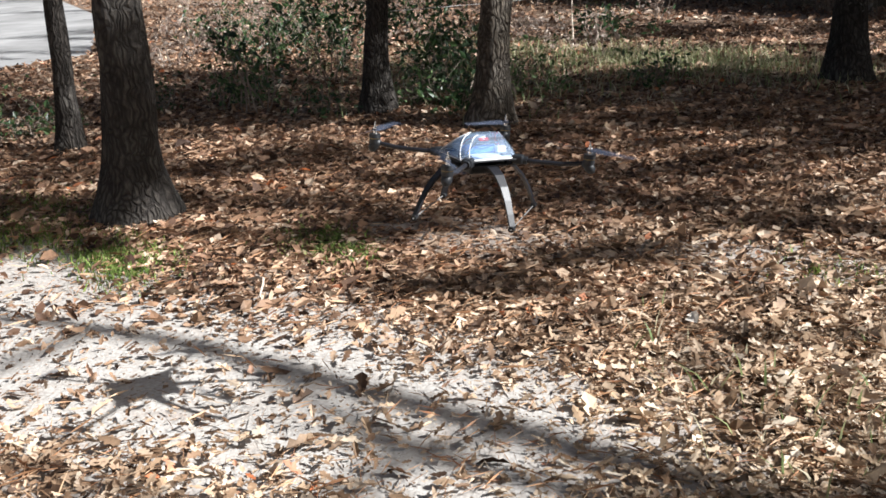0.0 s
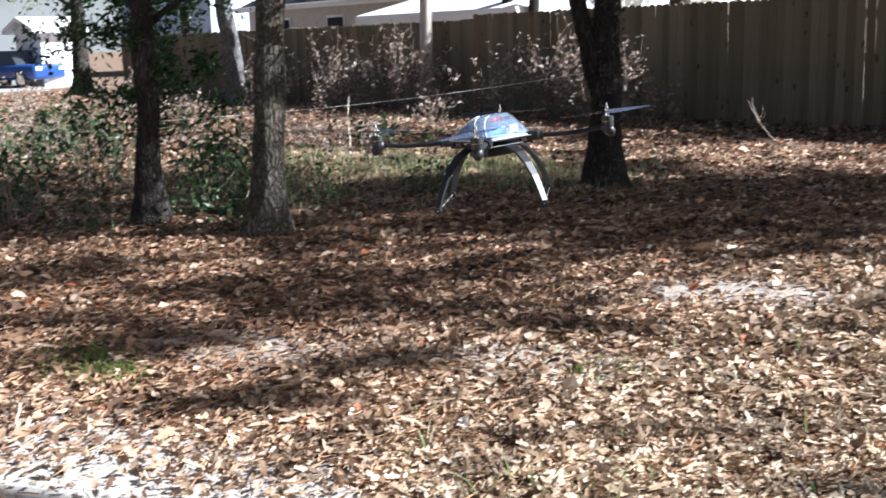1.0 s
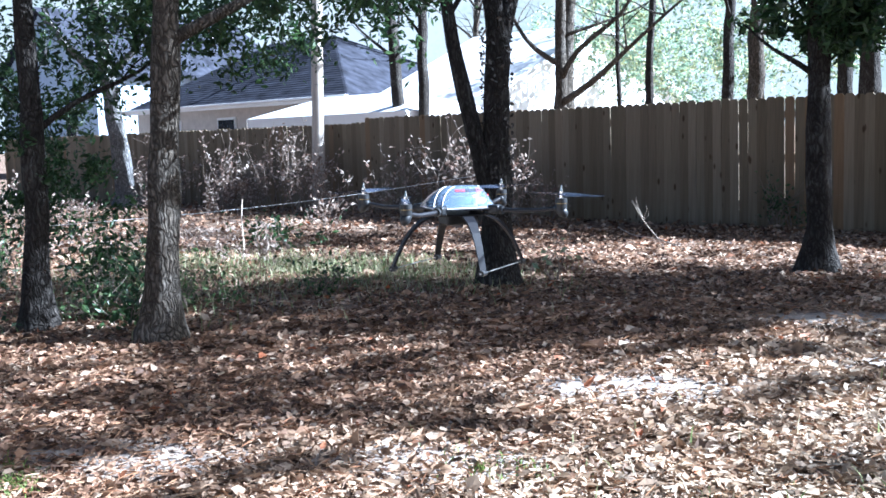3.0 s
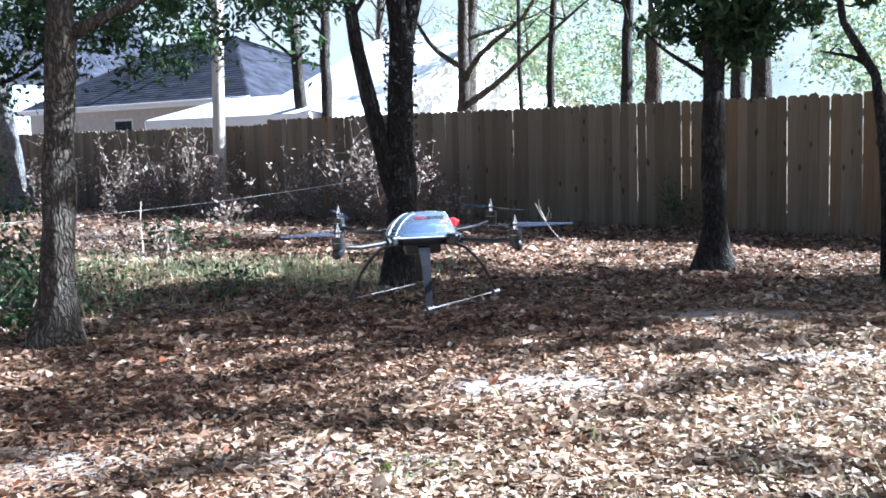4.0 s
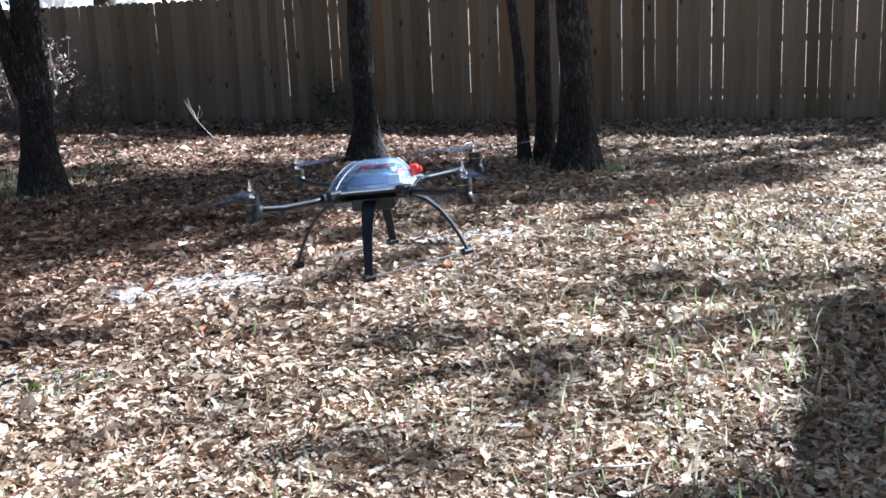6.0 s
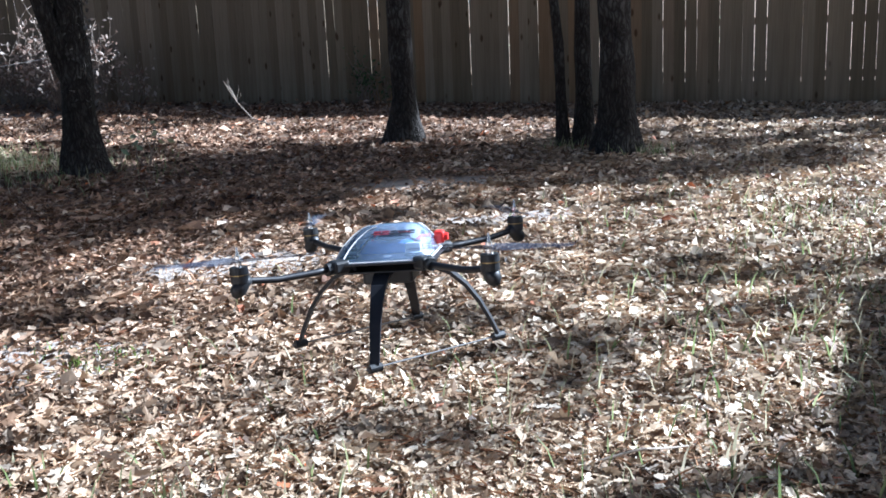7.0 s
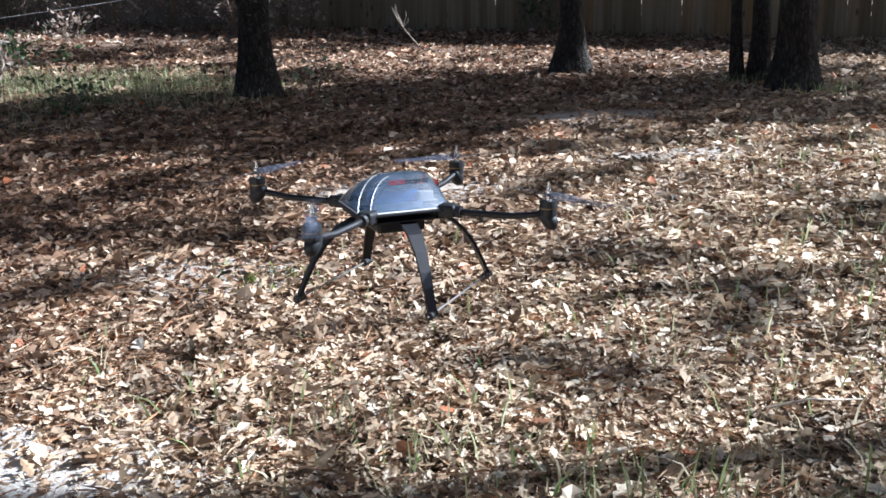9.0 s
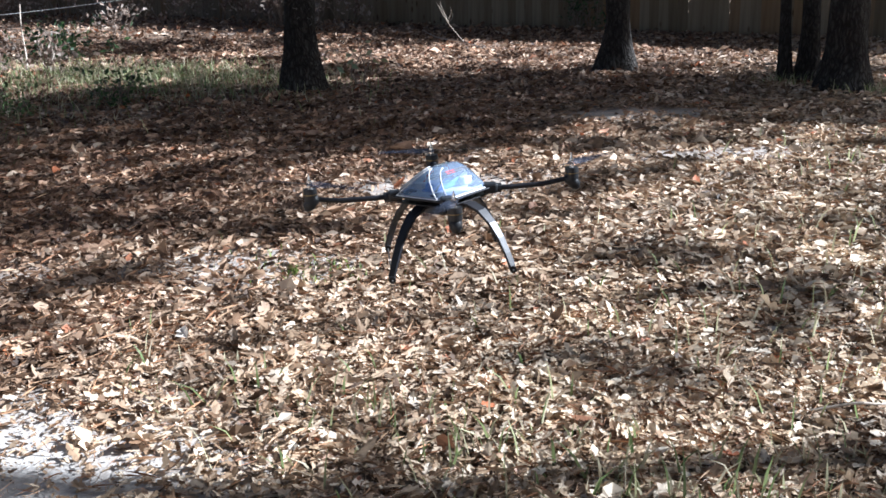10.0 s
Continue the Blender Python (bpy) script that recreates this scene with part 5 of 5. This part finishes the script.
build_ground()
build_far()
build_shed()
build_trees()
build_far_woods()
build_brush()
drone, propellers = build_drone()
blades("grass", [(-8.7, 7.7, 1.1, 0.55, 3000), (-9.8, 5.6, 1.2, 0.9, 1800), (-11.5, 7.2, 1.2, 0.6, 1100), (0.0, 5.4, 0.8, 1.0, 420), (-0.4, 7.0, 0.8, 0.6, 300), (-0.9, 3.4, 1.2, 0.7, 160), (-0.9, 2.35, 0.45, 0.15, 200), (-0.3, 2.7, 0.3, 0.25, 160), (-1.9, 2.2, 0.5, 0.2, 110), (-0.2, 4.3, 0.6, 0.6, 220), (-2.0, 9.55, 0.18, 0.1, 120), (-2.9, 9.75, 0.1, 0.1, 60)], 31, GRASS, "sparse green and straw-coloured grass tufts among leaves")
blades("moss", [(-4.8, 1.8, 0.2, 0.1, 1500), (-5.2, 0.9, 0.22, 0.12, 1500), (-6.3, 0.6, 0.4, 0.2, 1800), (-3.0, 3.4, 0.2, 0.1, 160)], 32, MOSS, "bright green low moss patches on the bare soil", 0.042)
build_litter()
build_fence()


# ---------------------------------------------------------------- what moves
def motions():
    flight = [
        (0.0, -2.714, 1.495, 0.848, 2.8, 4.3, 90.0),
        (0.5, -2.548, 1.705, 1.050, 3.5, 5.3, 90.6),
        (1.0, -2.209, 2.028, 1.216, -2.5, -2.8, 86.9),
        (1.5, -1.985, 2.210, 1.290, -5.5, -5.4, 79.0),
        (2.0, -2.044, 2.280, 1.278, -2.7, -4.8, 72.7),
        (3.5, -2.157, 2.210, 1.313, 1.2, 2.1, 55.3),
        (4.0, -1.899, 2.204, 1.226, 1.8, -0.6, 44.4),
        (4.5, -1.611, 2.301, 1.066, -1.3, -1.5, 33.7),
        (5.0, -1.309, 2.321, 1.045, -1.0, -2.6, 26.8),
        (5.5, -1.124, 2.322, 1.120, 0.2, -4.0, 20.3),
        (7.0, -0.875, 1.871, 0.974, -3.7, -2.9, 13.7),
        (7.5, -0.894, 1.730, 0.914, -2.6, -2.8, 17.0),
        (8.0, -0.973, 1.717, 0.888, -0.8, -1.1, 23.8),
        (8.5, -1.090, 1.704, 0.962, 0.3, -1.0, 35.9),
        (9.0, -1.191, 1.710, 0.954, -1.1, 2.0, 53.0),
        (9.5, -1.285, 1.839, 0.899, -3.6, 1.8, 70.4),
        (10.0, -1.453, 2.101, 0.853, -2.5, -0.3, 83.8),
    ]
    walk(drone, [(t, pose(x, y, z, rx, ry, rz)) for t, x, y, z, rx, ry, rz in flight])
    for prop, k in propellers:
        a = radians(45 + 90 * k)
        spin = 86 if k % 2 else -86
        walk(prop, [(i / FPS, pose(ARM_R * math.cos(a), ARM_R * math.sin(a), 0.0325, 0, 0, (37 * k + spin * i) % 360)) for i in range(int(10 * FPS) + 1)])


motions()
